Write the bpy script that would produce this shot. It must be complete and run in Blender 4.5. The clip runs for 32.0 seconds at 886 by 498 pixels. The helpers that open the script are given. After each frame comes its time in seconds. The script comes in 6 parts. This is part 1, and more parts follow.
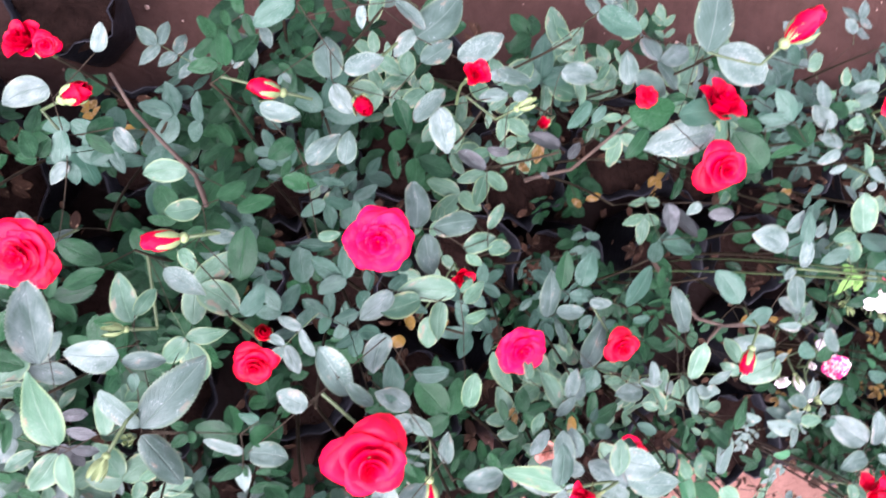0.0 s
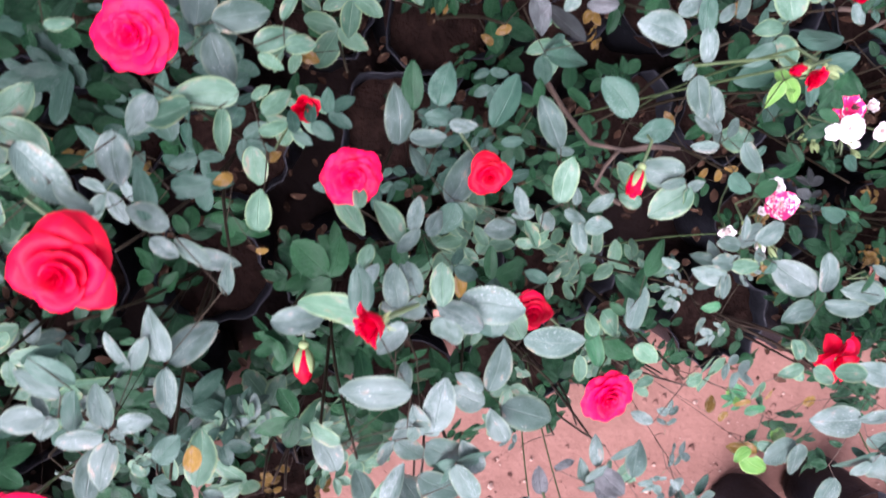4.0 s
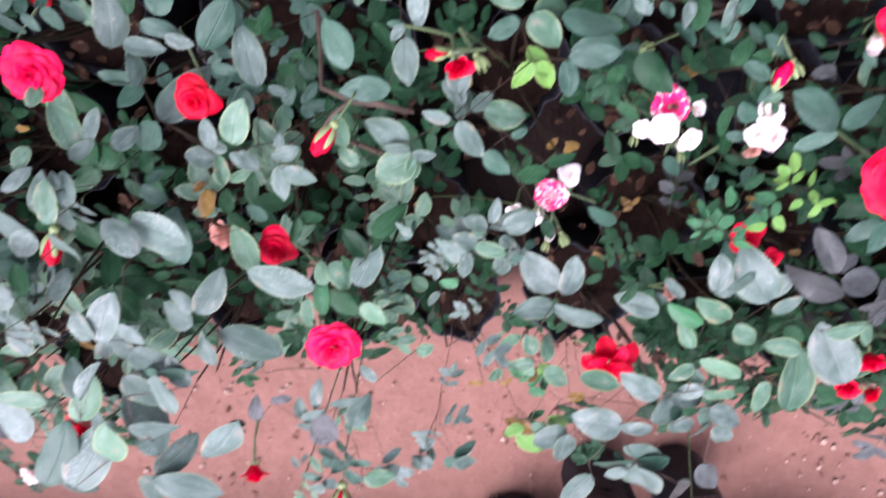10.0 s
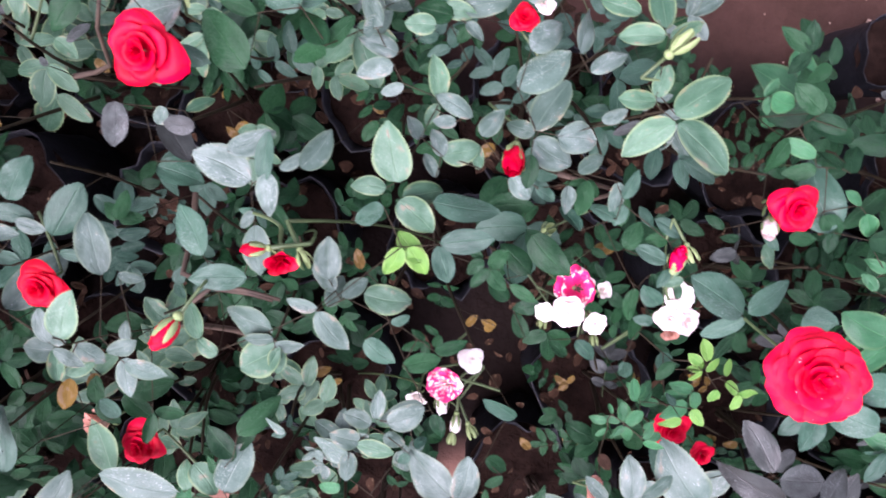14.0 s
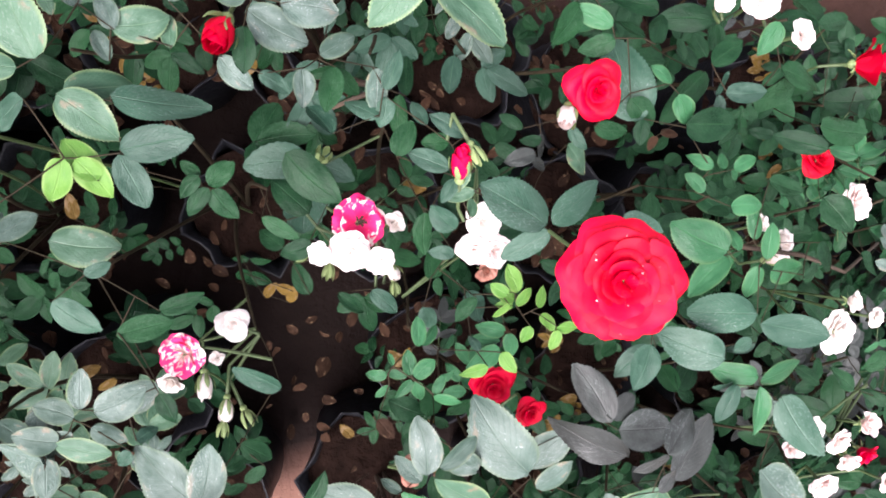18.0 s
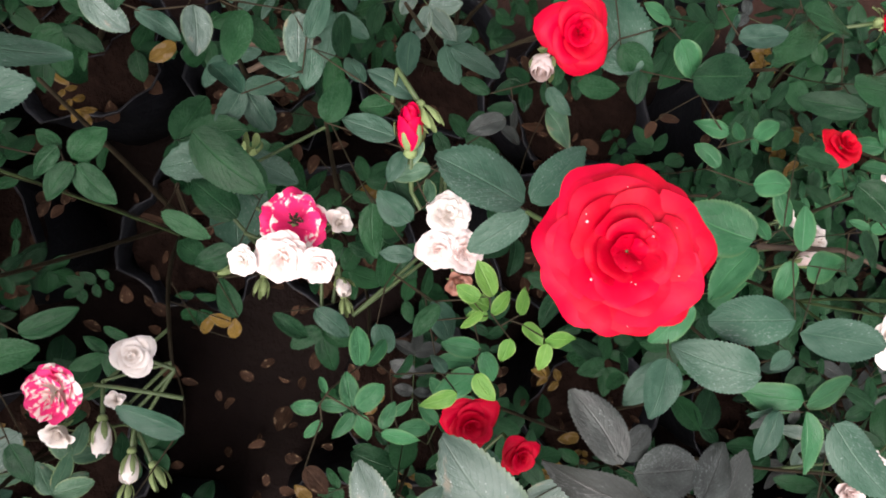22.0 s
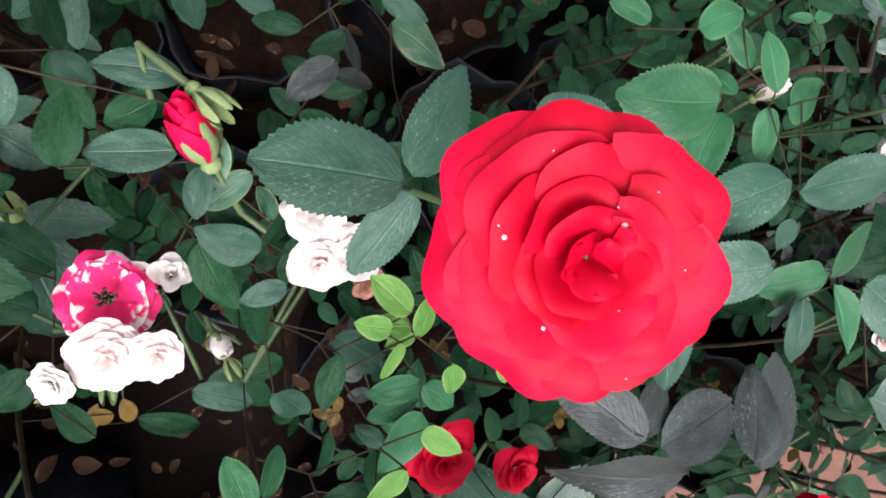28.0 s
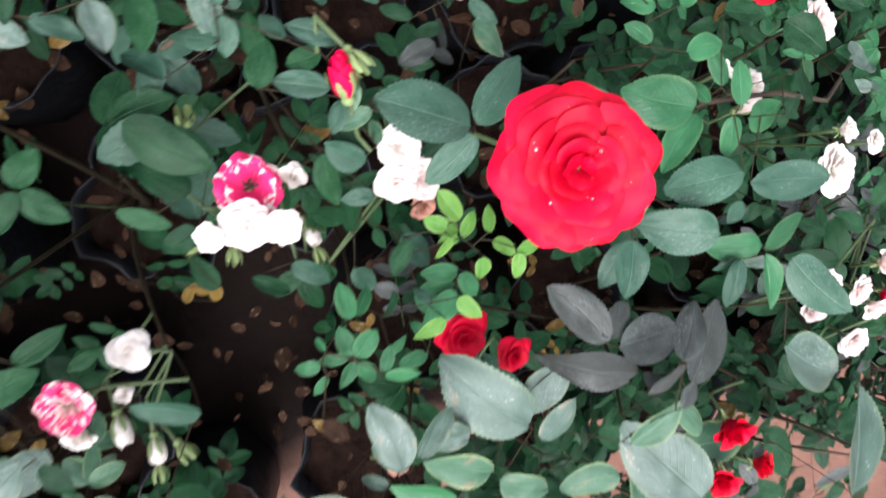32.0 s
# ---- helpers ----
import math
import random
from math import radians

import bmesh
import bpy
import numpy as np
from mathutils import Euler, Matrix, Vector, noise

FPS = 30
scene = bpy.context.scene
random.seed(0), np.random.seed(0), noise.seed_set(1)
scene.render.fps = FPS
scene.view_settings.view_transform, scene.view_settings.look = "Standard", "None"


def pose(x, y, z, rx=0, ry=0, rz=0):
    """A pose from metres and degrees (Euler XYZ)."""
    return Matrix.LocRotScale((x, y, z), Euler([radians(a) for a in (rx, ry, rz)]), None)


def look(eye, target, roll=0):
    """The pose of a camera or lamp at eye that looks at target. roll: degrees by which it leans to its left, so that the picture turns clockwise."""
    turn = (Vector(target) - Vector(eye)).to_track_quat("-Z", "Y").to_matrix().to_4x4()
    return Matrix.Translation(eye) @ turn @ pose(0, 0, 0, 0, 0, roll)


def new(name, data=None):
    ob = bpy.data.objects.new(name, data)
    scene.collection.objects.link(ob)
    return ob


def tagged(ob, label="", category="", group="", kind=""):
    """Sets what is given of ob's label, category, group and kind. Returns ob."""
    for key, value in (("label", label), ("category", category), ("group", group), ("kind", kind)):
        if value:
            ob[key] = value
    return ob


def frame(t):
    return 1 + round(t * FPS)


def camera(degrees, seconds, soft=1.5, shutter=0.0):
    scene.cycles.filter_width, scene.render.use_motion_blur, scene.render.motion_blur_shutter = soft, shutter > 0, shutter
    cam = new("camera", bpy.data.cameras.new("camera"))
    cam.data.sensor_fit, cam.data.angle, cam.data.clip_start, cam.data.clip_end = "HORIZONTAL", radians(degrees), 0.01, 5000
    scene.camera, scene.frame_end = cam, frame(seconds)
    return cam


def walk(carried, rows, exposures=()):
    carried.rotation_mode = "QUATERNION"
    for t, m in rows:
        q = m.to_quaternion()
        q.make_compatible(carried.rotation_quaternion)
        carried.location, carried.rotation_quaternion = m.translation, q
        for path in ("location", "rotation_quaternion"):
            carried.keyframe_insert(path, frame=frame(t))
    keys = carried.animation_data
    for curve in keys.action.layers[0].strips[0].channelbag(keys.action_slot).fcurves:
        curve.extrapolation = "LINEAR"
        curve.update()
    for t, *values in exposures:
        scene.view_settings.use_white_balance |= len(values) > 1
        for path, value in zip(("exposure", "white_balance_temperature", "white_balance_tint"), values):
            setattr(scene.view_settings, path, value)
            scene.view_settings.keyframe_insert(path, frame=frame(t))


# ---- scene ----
cam = camera(67.9, 32.0, soft=1.8, shutter=0.5)
METRES, EYE, TILT, LEAN, TURN = 2.0, 1.345, -97.8, -13.36, 0.0
ROWS = [
    (0.0, 0.0, 0.0, 0.0, 0.0, 0.0, -0.0),
    (0.5, 0.0059, 0.0015, 0.0074, -1.57, 1.76, -1.76),
    (1.0, 0.0398, 0.0171, 0.02, -0.65, 0.38, -1.21),
    (1.5, 0.0831, 0.0367, 0.027, 1.74, -1.22, 1.5),
    (2.0, 0.1196, 0.0525, 0.0229, 3.79, -4.8, 4.81),
    (2.5, 0.1368, 0.0617, 0.0222, 7.5, -7.29, 7.1),
    (3.0, 0.1365, 0.0605, 0.0076, 8.6, -7.97, 5.25),
    (3.5, 0.1269, 0.0575, -0.0258, 6.33, -6.57, 3.91),
    (4.0, 0.1082, 0.0571, -0.0601, 4.63, -5.67, 2.82),
    (4.5, 0.0941, 0.0537, -0.085, 2.71, -6.71, 1.01),
    (6.5, 0.122, 0.06, -0.0924, 14.84, -12.03, 0.18),
    (7.0, 0.1459, 0.0671, -0.0809, 16.35, -11.68, -1.58),
    (7.5, 0.1663, 0.0687, -0.0702, 15.15, -13.13, -2.11),
    (8.0, 0.183, 0.0758, -0.0639, 15.27, -12.61, -2.66),
    (8.5, 0.2099, 0.0837, -0.0547, 13.96, -13.88, -3.4),
    (9.0, 0.2418, 0.0929, -0.0461, 14.74, -15.27, -3.44),
    (9.5, 0.2639, 0.0918, -0.0443, 14.16, -18.93, -4.98),
    (10.0, 0.2793, 0.0956, -0.0318, 11.38, -14.22, -8.56),
    (10.5, 0.2814, 0.0959, -0.0242, 6.72, -8.7, -11.54),
    (11.0, 0.2685, 0.0916, -0.0251, 1.86, -3.78, -16.52),
    (11.5, 0.2566, 0.0906, -0.0262, -0.31, -0.3, -17.34),
    (12.0, 0.248, 0.0906, -0.027, -1.42, 1.2, -17.55),
    (12.5, 0.2481, 0.0968, -0.0271, 0.84, 1.36, -15.8),
    (13.0, 0.2764, 0.1153, -0.0203, 6.21, 0.43, -11.53),
    (13.5, 0.3076, 0.1286, -0.0132, 10.24, -0.03, -9.68),
    (14.0, 0.327, 0.1364, -0.0105, 11.1, -0.82, -8.59),
    (14.5, 0.3501, 0.1463, -0.007, 10.72, -2.32, -6.81),
    (15.0, 0.3738, 0.1637, -0.0017, 9.57, -2.74, -5.83),
    (15.5, 0.3852, 0.1786, -0.0014, 7.28, -0.97, -8.61),
    (17.5, 0.3822, 0.2093, -0.0367, 2.59, 0.01, -5.45),
    (18.0, 0.3857, 0.2165, -0.041, 3.32, 1.26, -3.78),
    (18.5, 0.3864, 0.2228, -0.0468, 3.85, 2.24, -2.58),
    (19.0, 0.3884, 0.2301, -0.0533, 4.57, 3.33, -1.69),
    (19.5, 0.391, 0.2361, -0.0553, 3.94, 4.42, -1.94),
    (20.0, 0.3918, 0.2365, -0.0564, 3.69, 4.46, -1.72),
    (20.5, 0.3939, 0.2442, -0.0558, 4.09, 5.03, -1.71),
    (21.0, 0.3962, 0.2548, -0.0551, 4.29, 5.76, -2.19),
    (21.5, 0.3983, 0.2643, -0.0579, 3.88, 5.69, -1.63),
    (22.0, 0.3982, 0.2751, -0.0596, 3.46, 6.52, -1.51),
    (22.5, 0.3991, 0.2838, -0.0598, 3.47, 7.62, -1.29),
    (23.0, 0.4009, 0.2929, -0.057, 2.76, 8.23, -1.67),
    (23.5, 0.4015, 0.3009, -0.059, 2.75, 8.29, -0.64),
    (24.0, 0.4032, 0.307, -0.0618, 2.84, 8.83, -0.71),
    (24.5, 0.403, 0.3133, -0.0619, 2.91, 9.27, -0.21),
    (26.5, 0.407, 0.3296, -0.0497, 1.23, 6.03, 3.91),
    (27.0, 0.4048, 0.3334, -0.047, -0.61, 1.17, 11.56),
    (27.5, 0.4089, 0.336, -0.038, -1.11, -2.41, 16.93),
    (28.0, 0.4131, 0.339, -0.0322, -0.68, -2.96, 18.51),
    (28.5, 0.4156, 0.3433, -0.0299, -0.15, -4.22, 20.46),
    (29.0, 0.4176, 0.3482, -0.0293, 1.02, -2.15, 20.55),
    (29.5, 0.4175, 0.3504, -0.0289, 1.09, -2.24, 20.46),
    (30.0, 0.4162, 0.35, -0.0293, 1.13, -2.46, 20.62),
    (30.5, 0.4167, 0.3477, -0.0303, 0.57, -2.44, 20.75),
    (31.0, 0.4173, 0.335, -0.0346, -0.6, -2.74, 19.54),
    (31.5, 0.413, 0.306, -0.0375, -0.06, -1.71, 14.66),
    (32.0, 0.3989, 0.2697, -0.0454, 0.59, -3.63, 11.12),
]
# the picture starts bright and settles as the camera comes closer to the big rose
EXPOSURES = [(0.0, 2.27, 5900, 41), (4.0, 1.92, 5850, 39), (9.0, 1.77, 5850, 38), (14.0, 1.83, 5950, 41), (18.0, 1.83, 6340, 25), (19.0, 1.70, 6390, 22), (20.0, 1.24, 6490, 22), (22.0, 1.12, 6640, 20), (24.0, 1.31, 6640, 19), (27.0, 1.24, 6180, 17), (29.0, 1.34, 6170, 18), (31.0, 1.20, 6090, 18), (32.0, 1.54, 6130, 16)]
walk(cam, [(t, pose(0, 0, EYE, TILT, LEAN, TURN) @ pose(METRES * x, METRES * y, METRES * z, 90 + pitch, roll, yaw)) for t, x, y, z, yaw, pitch, roll in ROWS], EXPOSURES)

# ---- light: an overcast sky with a wide, weak sun ----
world = bpy.data.worlds.new("overcast_sky")
scene.world = world
world.use_nodes = True
wn = world.node_tree
sky = wn.nodes.new("ShaderNodeTexSky")
sky.sky_type, sky.sun_disc = "NISHITA", False
sky.sun_elevation, sky.sun_rotation = radians(57), radians(220)
sky.dust_density, sky.air_density = 3.0, 1.0
soften = wn.nodes.new("ShaderNodeMixRGB")
soften.blend_type = "MIX"
soften.inputs[0].default_value = 0.75
soften.inputs[2].default_value = (6.3, 6.3, 6.3, 1)
wn.links.new(sky.outputs[0], soften.inputs[1])
wn.links.new(soften.outputs[0], wn.nodes["Background"].inputs[0])
wn.nodes["Background"].inputs[1].default_value = 0.095
sun = new("sun", bpy.data.lights.new("sun", "SUN"))
sun.data.energy, sun.data.angle, sun.data.color = 3.3, radians(50), (1.0, 0.965, 0.92)
sun.matrix_world = look((-1.5, -2.7, 5.4), (0.6, -0.2, 0.3))


# ---- materials ----
def nodes_of(name):
    m = bpy.data.materials.new(name)
    m.use_nodes = True
    t = m.node_tree
    return m, t, t.nodes["Principled BSDF"]


def add(t, kind, **values):
    n = t.nodes.new(kind)
    for key, v in values.items():
        n.inputs[key.replace("_", " ")].default_value = v
    return n


def ramp(t, fac, stops):
    n = t.nodes.new("ShaderNodeValToRGB")
    t.links.new(fac, n.inputs[0])
    while len(n.color_ramp.elements) < len(stops):
        n.color_ramp.elements.new(0.5)
    for e, (p, c) in zip(n.color_ramp.elements, stops):
        e.position, e.color = p, (*c, 1) if len(c) == 3 else c
    return n.outputs[0]


def mixed(t, fac, a, b, mode="MIX"):
    n = t.nodes.new("ShaderNodeMixRGB")
    n.blend_type = mode
    for i, v in ((0, fac), (1, a), (2, b)):
        if hasattr(v, "is_output"):
            t.links.new(v, n.inputs[i])
        else:
            n.inputs[i].default_value = v if i == 0 else (*v, 1)
    return n.outputs[0]


def maths(t, op, a, b=0.0):
    n = t.nodes.new("ShaderNodeMath")
    n.operation = op
    for i, v in ((0, a), (1, b)):
        if hasattr(v, "is_output"):
            t.links.new(v, n.inputs[i])
        else:
            n.inputs[i].default_value = v
    return n.outputs[0]


def bump(t, p, height, strength, distance):
    n = t.nodes.new("ShaderNodeBump")
    n.inputs["Strength"].default_value, n.inputs["Distance"].default_value = strength, distance
    t.links.new(height, n.inputs["Height"])
    t.links.new(n.outputs[0], p.inputs["Normal"])


def leaf_material(name, dark, light, vein, dust=0.0, rough=0.45, wither=0.0, edge=0.0, gloss=0.45):
    """A rose leaf: mottled green, paler veins, dusty spray marks, some brown spots."""
    m, t, p = nodes_of(name)
    uv = t.nodes.new("ShaderNodeUVMap")
    info = t.nodes.new("ShaderNodeObjectInfo")
    isle = t.nodes.new("ShaderNodeNewGeometry")
    rnd = maths(t, "FRACT", maths(t, "ADD", info.outputs["Random"], isle.outputs["Random Per Island"]))
    split = t.nodes.new("ShaderNodeSeparateXYZ")
    t.links.new(uv.outputs[0], split.inputs[0])
    u, v = split.outputs[0], split.outputs[1]
    across = maths(t, "ABSOLUTE", maths(t, "SUBTRACT", v, 0.5))
    shift = t.nodes.new("ShaderNodeVectorMath")
    shift.operation = "ADD"
    t.links.new(uv.outputs[0], shift.inputs[0])
    comb = t.nodes.new("ShaderNodeCombineXYZ")
    t.links.new(maths(t, "MULTIPLY", rnd, 37.0), comb.inputs[0])
    t.links.new(maths(t, "MULTIPLY", rnd, 11.0), comb.inputs[2])
    t.links.new(comb.outputs[0], shift.inputs[1])
    n1 = add(t, "ShaderNodeTexNoise", Scale=3.0, Detail=3.0)
    t.links.new(shift.outputs[0], n1.inputs["Vector"])
    n2 = add(t, "ShaderNodeTexNoise", Scale=26.0, Detail=4.0, Roughness=0.7)
    t.links.new(shift.outputs[0], n2.inputs["Vector"])
    base = mixed(t, ramp(t, maths(t, "ADD", maths(t, "MULTIPLY", n1.outputs[0], 0.6), maths(t, "MULTIPLY", rnd, 0.4)),
                         [(0.25, (0, 0, 0)), (0.75, (1, 1, 1))]), dark, light)
    # side veins slant forward from the midrib
    run = maths(t, "SUBTRACT", maths(t, "MULTIPLY", u, 11.0), maths(t, "MULTIPLY", across, 9.0))
    tri = maths(t, "ABSOLUTE", maths(t, "SUBTRACT", maths(t, "FRACT", run), 0.5))
    side = ramp(t, tri, [(0.0, (1, 1, 1)), (0.10, (0, 0, 0))])
    rib = ramp(t, across, [(0.0, (1, 1, 1)), (0.028, (0, 0, 0))])
    veins = maths(t, "MAXIMUM", rib, maths(t, "MULTIPLY", side, 0.22))
    base = mixed(t, maths(t, "MULTIPLY", veins, 0.55), base, vein)
    if wither:
        w = ramp(t, maths(t, "ADD", n1.outputs[0], maths(t, "MULTIPLY", across, 0.18)), [(0.72 - wither * 0.2, (0, 0, 0)), (0.80 - wither * 0.2, (1, 1, 1))])
        base = mixed(t, maths(t, "MULTIPLY", w, 0.75), base, (0.15, 0.105, 0.062))
    if edge:
        e = ramp(t, maths(t, "ADD", across, maths(t, "MULTIPLY", n1.outputs[0], 0.12)), [(0.46, (0, 0, 0)), (0.56, (1, 1, 1))])
        base = mixed(t, maths(t, "MULTIPLY", e, edge), base, (0.26, 0.32, 0.12))
    if dust:
        own = ramp(t, maths(t, "FRACT", maths(t, "MULTIPLY", rnd, 7.31)), [(0.15, (0.25,) * 3), (0.85, (1, 1, 1))])
        film = ramp(t, maths(t, "ADD", maths(t, "MULTIPLY", n1.outputs[0], 0.75), maths(t, "MULTIPLY", n2.outputs[0], 0.25)), [(0.38, (0.15,) * 3), (0.62, (1, 1, 1))])
        base = mixed(t, maths(t, "MULTIPLY", maths(t, "MULTIPLY", film, own), dust * 0.62), base, (0.142, 0.180, 0.163))
        spots = ramp(t, n2.outputs[0], [(0.57, (0, 0, 0)), (0.615, (1, 1, 1))])
        spots = maths(t, "MULTIPLY", spots, ramp(t, rnd, [(0.30, (0, 0, 0)), (0.8, (1, 1, 1))]))
        # splashes dry along one half of the blade
        spots = maths(t, "MULTIPLY", spots, ramp(t, maths(t, "ADD", v, maths(t, "MULTIPLY", n1.outputs[0], 0.6)), [(0.65, (0.2,) * 3), (1.05, (1, 1, 1))]))
        base = mixed(t, maths(t, "MULTIPLY", spots, dust * 0.6), base, (0.42, 0.46, 0.45))
        drops = add(t, "ShaderNodeTexVoronoi", Scale=17.0)
        t.links.new(shift.outputs[0], drops.inputs["Vector"])
        dots = maths(t, "MULTIPLY", ramp(t, drops.outputs["Distance"], [(0.10, (1, 1, 1)), (0.17, (0, 0, 0))]), ramp(t, n1.outputs[0], [(0.5, (0, 0, 0)), (0.6, (1, 1, 1))]))
        base = mixed(t, maths(t, "MULTIPLY", dots, min(1.0, dust * 1.1)), base, (0.40, 0.44, 0.43))
    t.links.new(base, p.inputs["Base Color"])
    t.links.new(ramp(t, n2.outputs[0], [(0.3, (rough - 0.08,) * 3), (0.7, (rough + 0.14,) * 3)]), p.inputs["Roughness"])
    p.inputs["Specular IOR Level"].default_value = gloss
    p.inputs["Transmission Weight"].default_value = 0.0
    p.inputs["Subsurface Weight"].default_value = 0.0
    h = maths(t, "ADD", maths(t, "MULTIPLY", veins, -0.45), maths(t, "MULTIPLY", n2.outputs[0], 0.22))
    bump(t, p, maths(t, "ADD", h, maths(t, "MULTIPLY", n1.outputs[0], 1.2)), 0.45, 0.003)
    return m


LEAF = {
    "d": leaf_material("dusty_rose_leaf", (0.018, 0.044, 0.029), (0.054, 0.098, 0.074), (0.10, 0.14, 0.11), dust=0.72, rough=0.42, wither=0.20, edge=0.15, gloss=0.30),
    "m": leaf_material("mid_green_rose_leaf", (0.007, 0.033, 0.019), (0.024, 0.070, 0.042), (0.05, 0.105, 0.066), dust=0.28, rough=0.34, gloss=0.20),
    "g": leaf_material("green_rose_leaf", (0.007, 0.052, 0.018), (0.020, 0.104, 0.038), (0.042, 0.14, 0.056), dust=0.08, rough=0.32, edge=0.12, gloss=0.20),
    "e": leaf_material("muted_green_rose_leaf", (0.016, 0.058, 0.029), (0.056, 0.132, 0.070), (0.10, 0.17, 0.10), dust=0.36, rough=0.38, wither=0.22, edge=0.4, gloss=0.24),
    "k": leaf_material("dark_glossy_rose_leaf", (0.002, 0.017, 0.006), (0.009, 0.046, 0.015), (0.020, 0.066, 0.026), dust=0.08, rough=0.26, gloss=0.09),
    "p": leaf_material("purplish_rose_leaf", (0.009, 0.012, 0.010), (0.024, 0.028, 0.025), (0.036, 0.036, 0.034), dust=0.32, rough=0.34, gloss=0.28),
    "y": leaf_material("young_rose_leaf", (0.040, 0.125, 0.018), (0.090, 0.195, 0.034), (0.15, 0.26, 0.075), rough=0.38, edge=0.4, gloss=0.2),
    "o": leaf_material("yellowed_rose_leaf", (0.060, 0.036, 0.008), (0.17, 0.105, 0.018), (0.15, 0.11, 0.04), rough=0.55, wither=0.75, gloss=0.1),
    "b": leaf_material("dry_rose_leaf", (0.014, 0.007, 0.004), (0.045, 0.023, 0.013), (0.05, 0.03, 0.018), rough=0.7, wither=0.3, gloss=0.08),
}


def petal_material(name, deep, light, stripe=None, tip=None, rough=0.5, through_light=0.22, amount=0.79):
    m, t, p = nodes_of(name)
    uv = t.nodes.new("ShaderNodeUVMap")
    info = t.nodes.new("ShaderNodeObjectInfo")
    split = t.nodes.new("ShaderNodeSeparateXYZ")
    t.links.new(uv.outputs[0], split.inputs[0])
    comb = t.nodes.new("ShaderNodeCombineXYZ")
    t.links.new(maths(t, "ADD", maths(t, "MULTIPLY", split.outputs[1], 3.2 if stripe else 9.0), maths(t, "MULTIPLY", info.outputs["Random"], 40.0)), comb.inputs[0])
    t.links.new(maths(t, "MULTIPLY", split.outputs[0], 1.3), comb.inputs[1])
    t.links.new(maths(t, "MULTIPLY", info.outputs["Random"], 17.0), comb.inputs[2])
    n1 = add(t, "ShaderNodeTexNoise", Scale=1.0, Detail=3.0)
    t.links.new(comb.outputs[0], n1.inputs["Vector"])
    fine = add(t, "ShaderNodeTexNoise", Scale=30.0, Detail=3.0)
    t.links.new(comb.outputs[0], fine.inputs["Vector"])
    base = mixed(t, ramp(t, maths(t, "ADD", maths(t, "MULTIPLY", n1.outputs[0], 0.5), maths(t, "MULTIPLY", info.outputs["Random"], 0.5)), [(0.2, (0, 0, 0)), (0.8, (1, 1, 1))]), deep, light)
    if tip:
        base = mixed(t, ramp(t, maths(t, "ADD", split.outputs[0], maths(t, "MULTIPLY", maths(t, "SUBTRACT", n1.outputs[0], 0.5), 0.7)), [(0.55, (0, 0, 0)), (1.0, (1, 1, 1))]), base, tip)
    if stripe:
        base = mixed(t, ramp(t, maths(t, "ADD", n1.outputs[0], maths(t, "MULTIPLY", split.outputs[0], 0.42)), [(amount, (0, 0, 0)), (amount + 0.06, (1, 1, 1))]), base, stripe)
    t.links.new(base, p.inputs["Base Color"])
    p.inputs["Roughness"].default_value = rough
    p.inputs["Specular IOR Level"].default_value = 0.15
    # thin petals let light through
    thin = t.nodes.new("ShaderNodeBsdfTranslucent")
    t.links.new(base, thin.inputs[0])
    blend = t.nodes.new("ShaderNodeMixShader")
    blend.inputs[0].default_value = through_light
    t.links.new(p.outputs[0], blend.inputs[1])
    t.links.new(thin.outputs[0], blend.inputs[2])
    t.links.new(blend.outputs[0], t.nodes["Material Output"].inputs[0])
    bump(t, p, maths(t, "ADD", n1.outputs[0], maths(t, "MULTIPLY", fine.outputs[0], 0.25)), 0.25, 0.002)
    return m


PETAL = {
    "red": petal_material("scarlet_petal", (0.42, 0.000, 0.012), (0.62, 0.0005, 0.031)),
    "crimson": petal_material("crimson_petal", (0.48, 0.000, 0.028), (0.68, 0.002, 0.058)),
    "dark": petal_material("dark_red_petal", (0.42, 0.000, 0.008), (0.64, 0.001, 0.022)),
    "white": petal_material("cream_white_petal", (0.74, 0.66, 0.59), (0.84, 0.80, 0.76), tip=(0.84, 0.79, 0.75), through_light=0.3),
    "blush": petal_material("blush_petal", (0.76, 0.57, 0.52), (0.84, 0.75, 0.71), tip=(0.84, 0.74, 0.71), through_light=0.3),
    "striped": petal_material("striped_petal", (0.74, 0.62, 0.55), (0.80, 0.74, 0.69), stripe=(0.72, 0.04, 0.18), through_light=0.4, amount=0.80),
    "streaked": petal_material("streaked_magenta_petal", (0.72, 0.015, 0.12), (0.84, 0.05, 0.22), stripe=(0.80, 0.70, 0.65), amount=0.86),
    "faded": petal_material("faded_petal", (0.55, 0.30, 0.22), (0.72, 0.50, 0.40), tip=(0.50, 0.22, 0.16)),
}


def plain_material(name, a, b, scale, rough, depth=0.0, metal=0.0, gloss=0.3):
    m, t, p = nodes_of(name)
    co = t.nodes.new("ShaderNodeTexCoord")
    n1 = add(t, "ShaderNodeTexNoise", Scale=scale, Detail=5.0, Roughness=0.65)
    t.links.new(co.outputs["Object"], n1.inputs["Vector"])
    t.links.new(ramp(t, n1.outputs[0], [(0.3, a), (0.7, b)]), p.inputs["Base Color"])
    p.inputs["Roughness"].default_value, p.inputs["Metallic"].default_value = rough, metal
    p.inputs["Specular IOR Level"].default_value = gloss
    if depth:
        bump(t, p, n1.outputs[0], 0.6, depth)
    return m


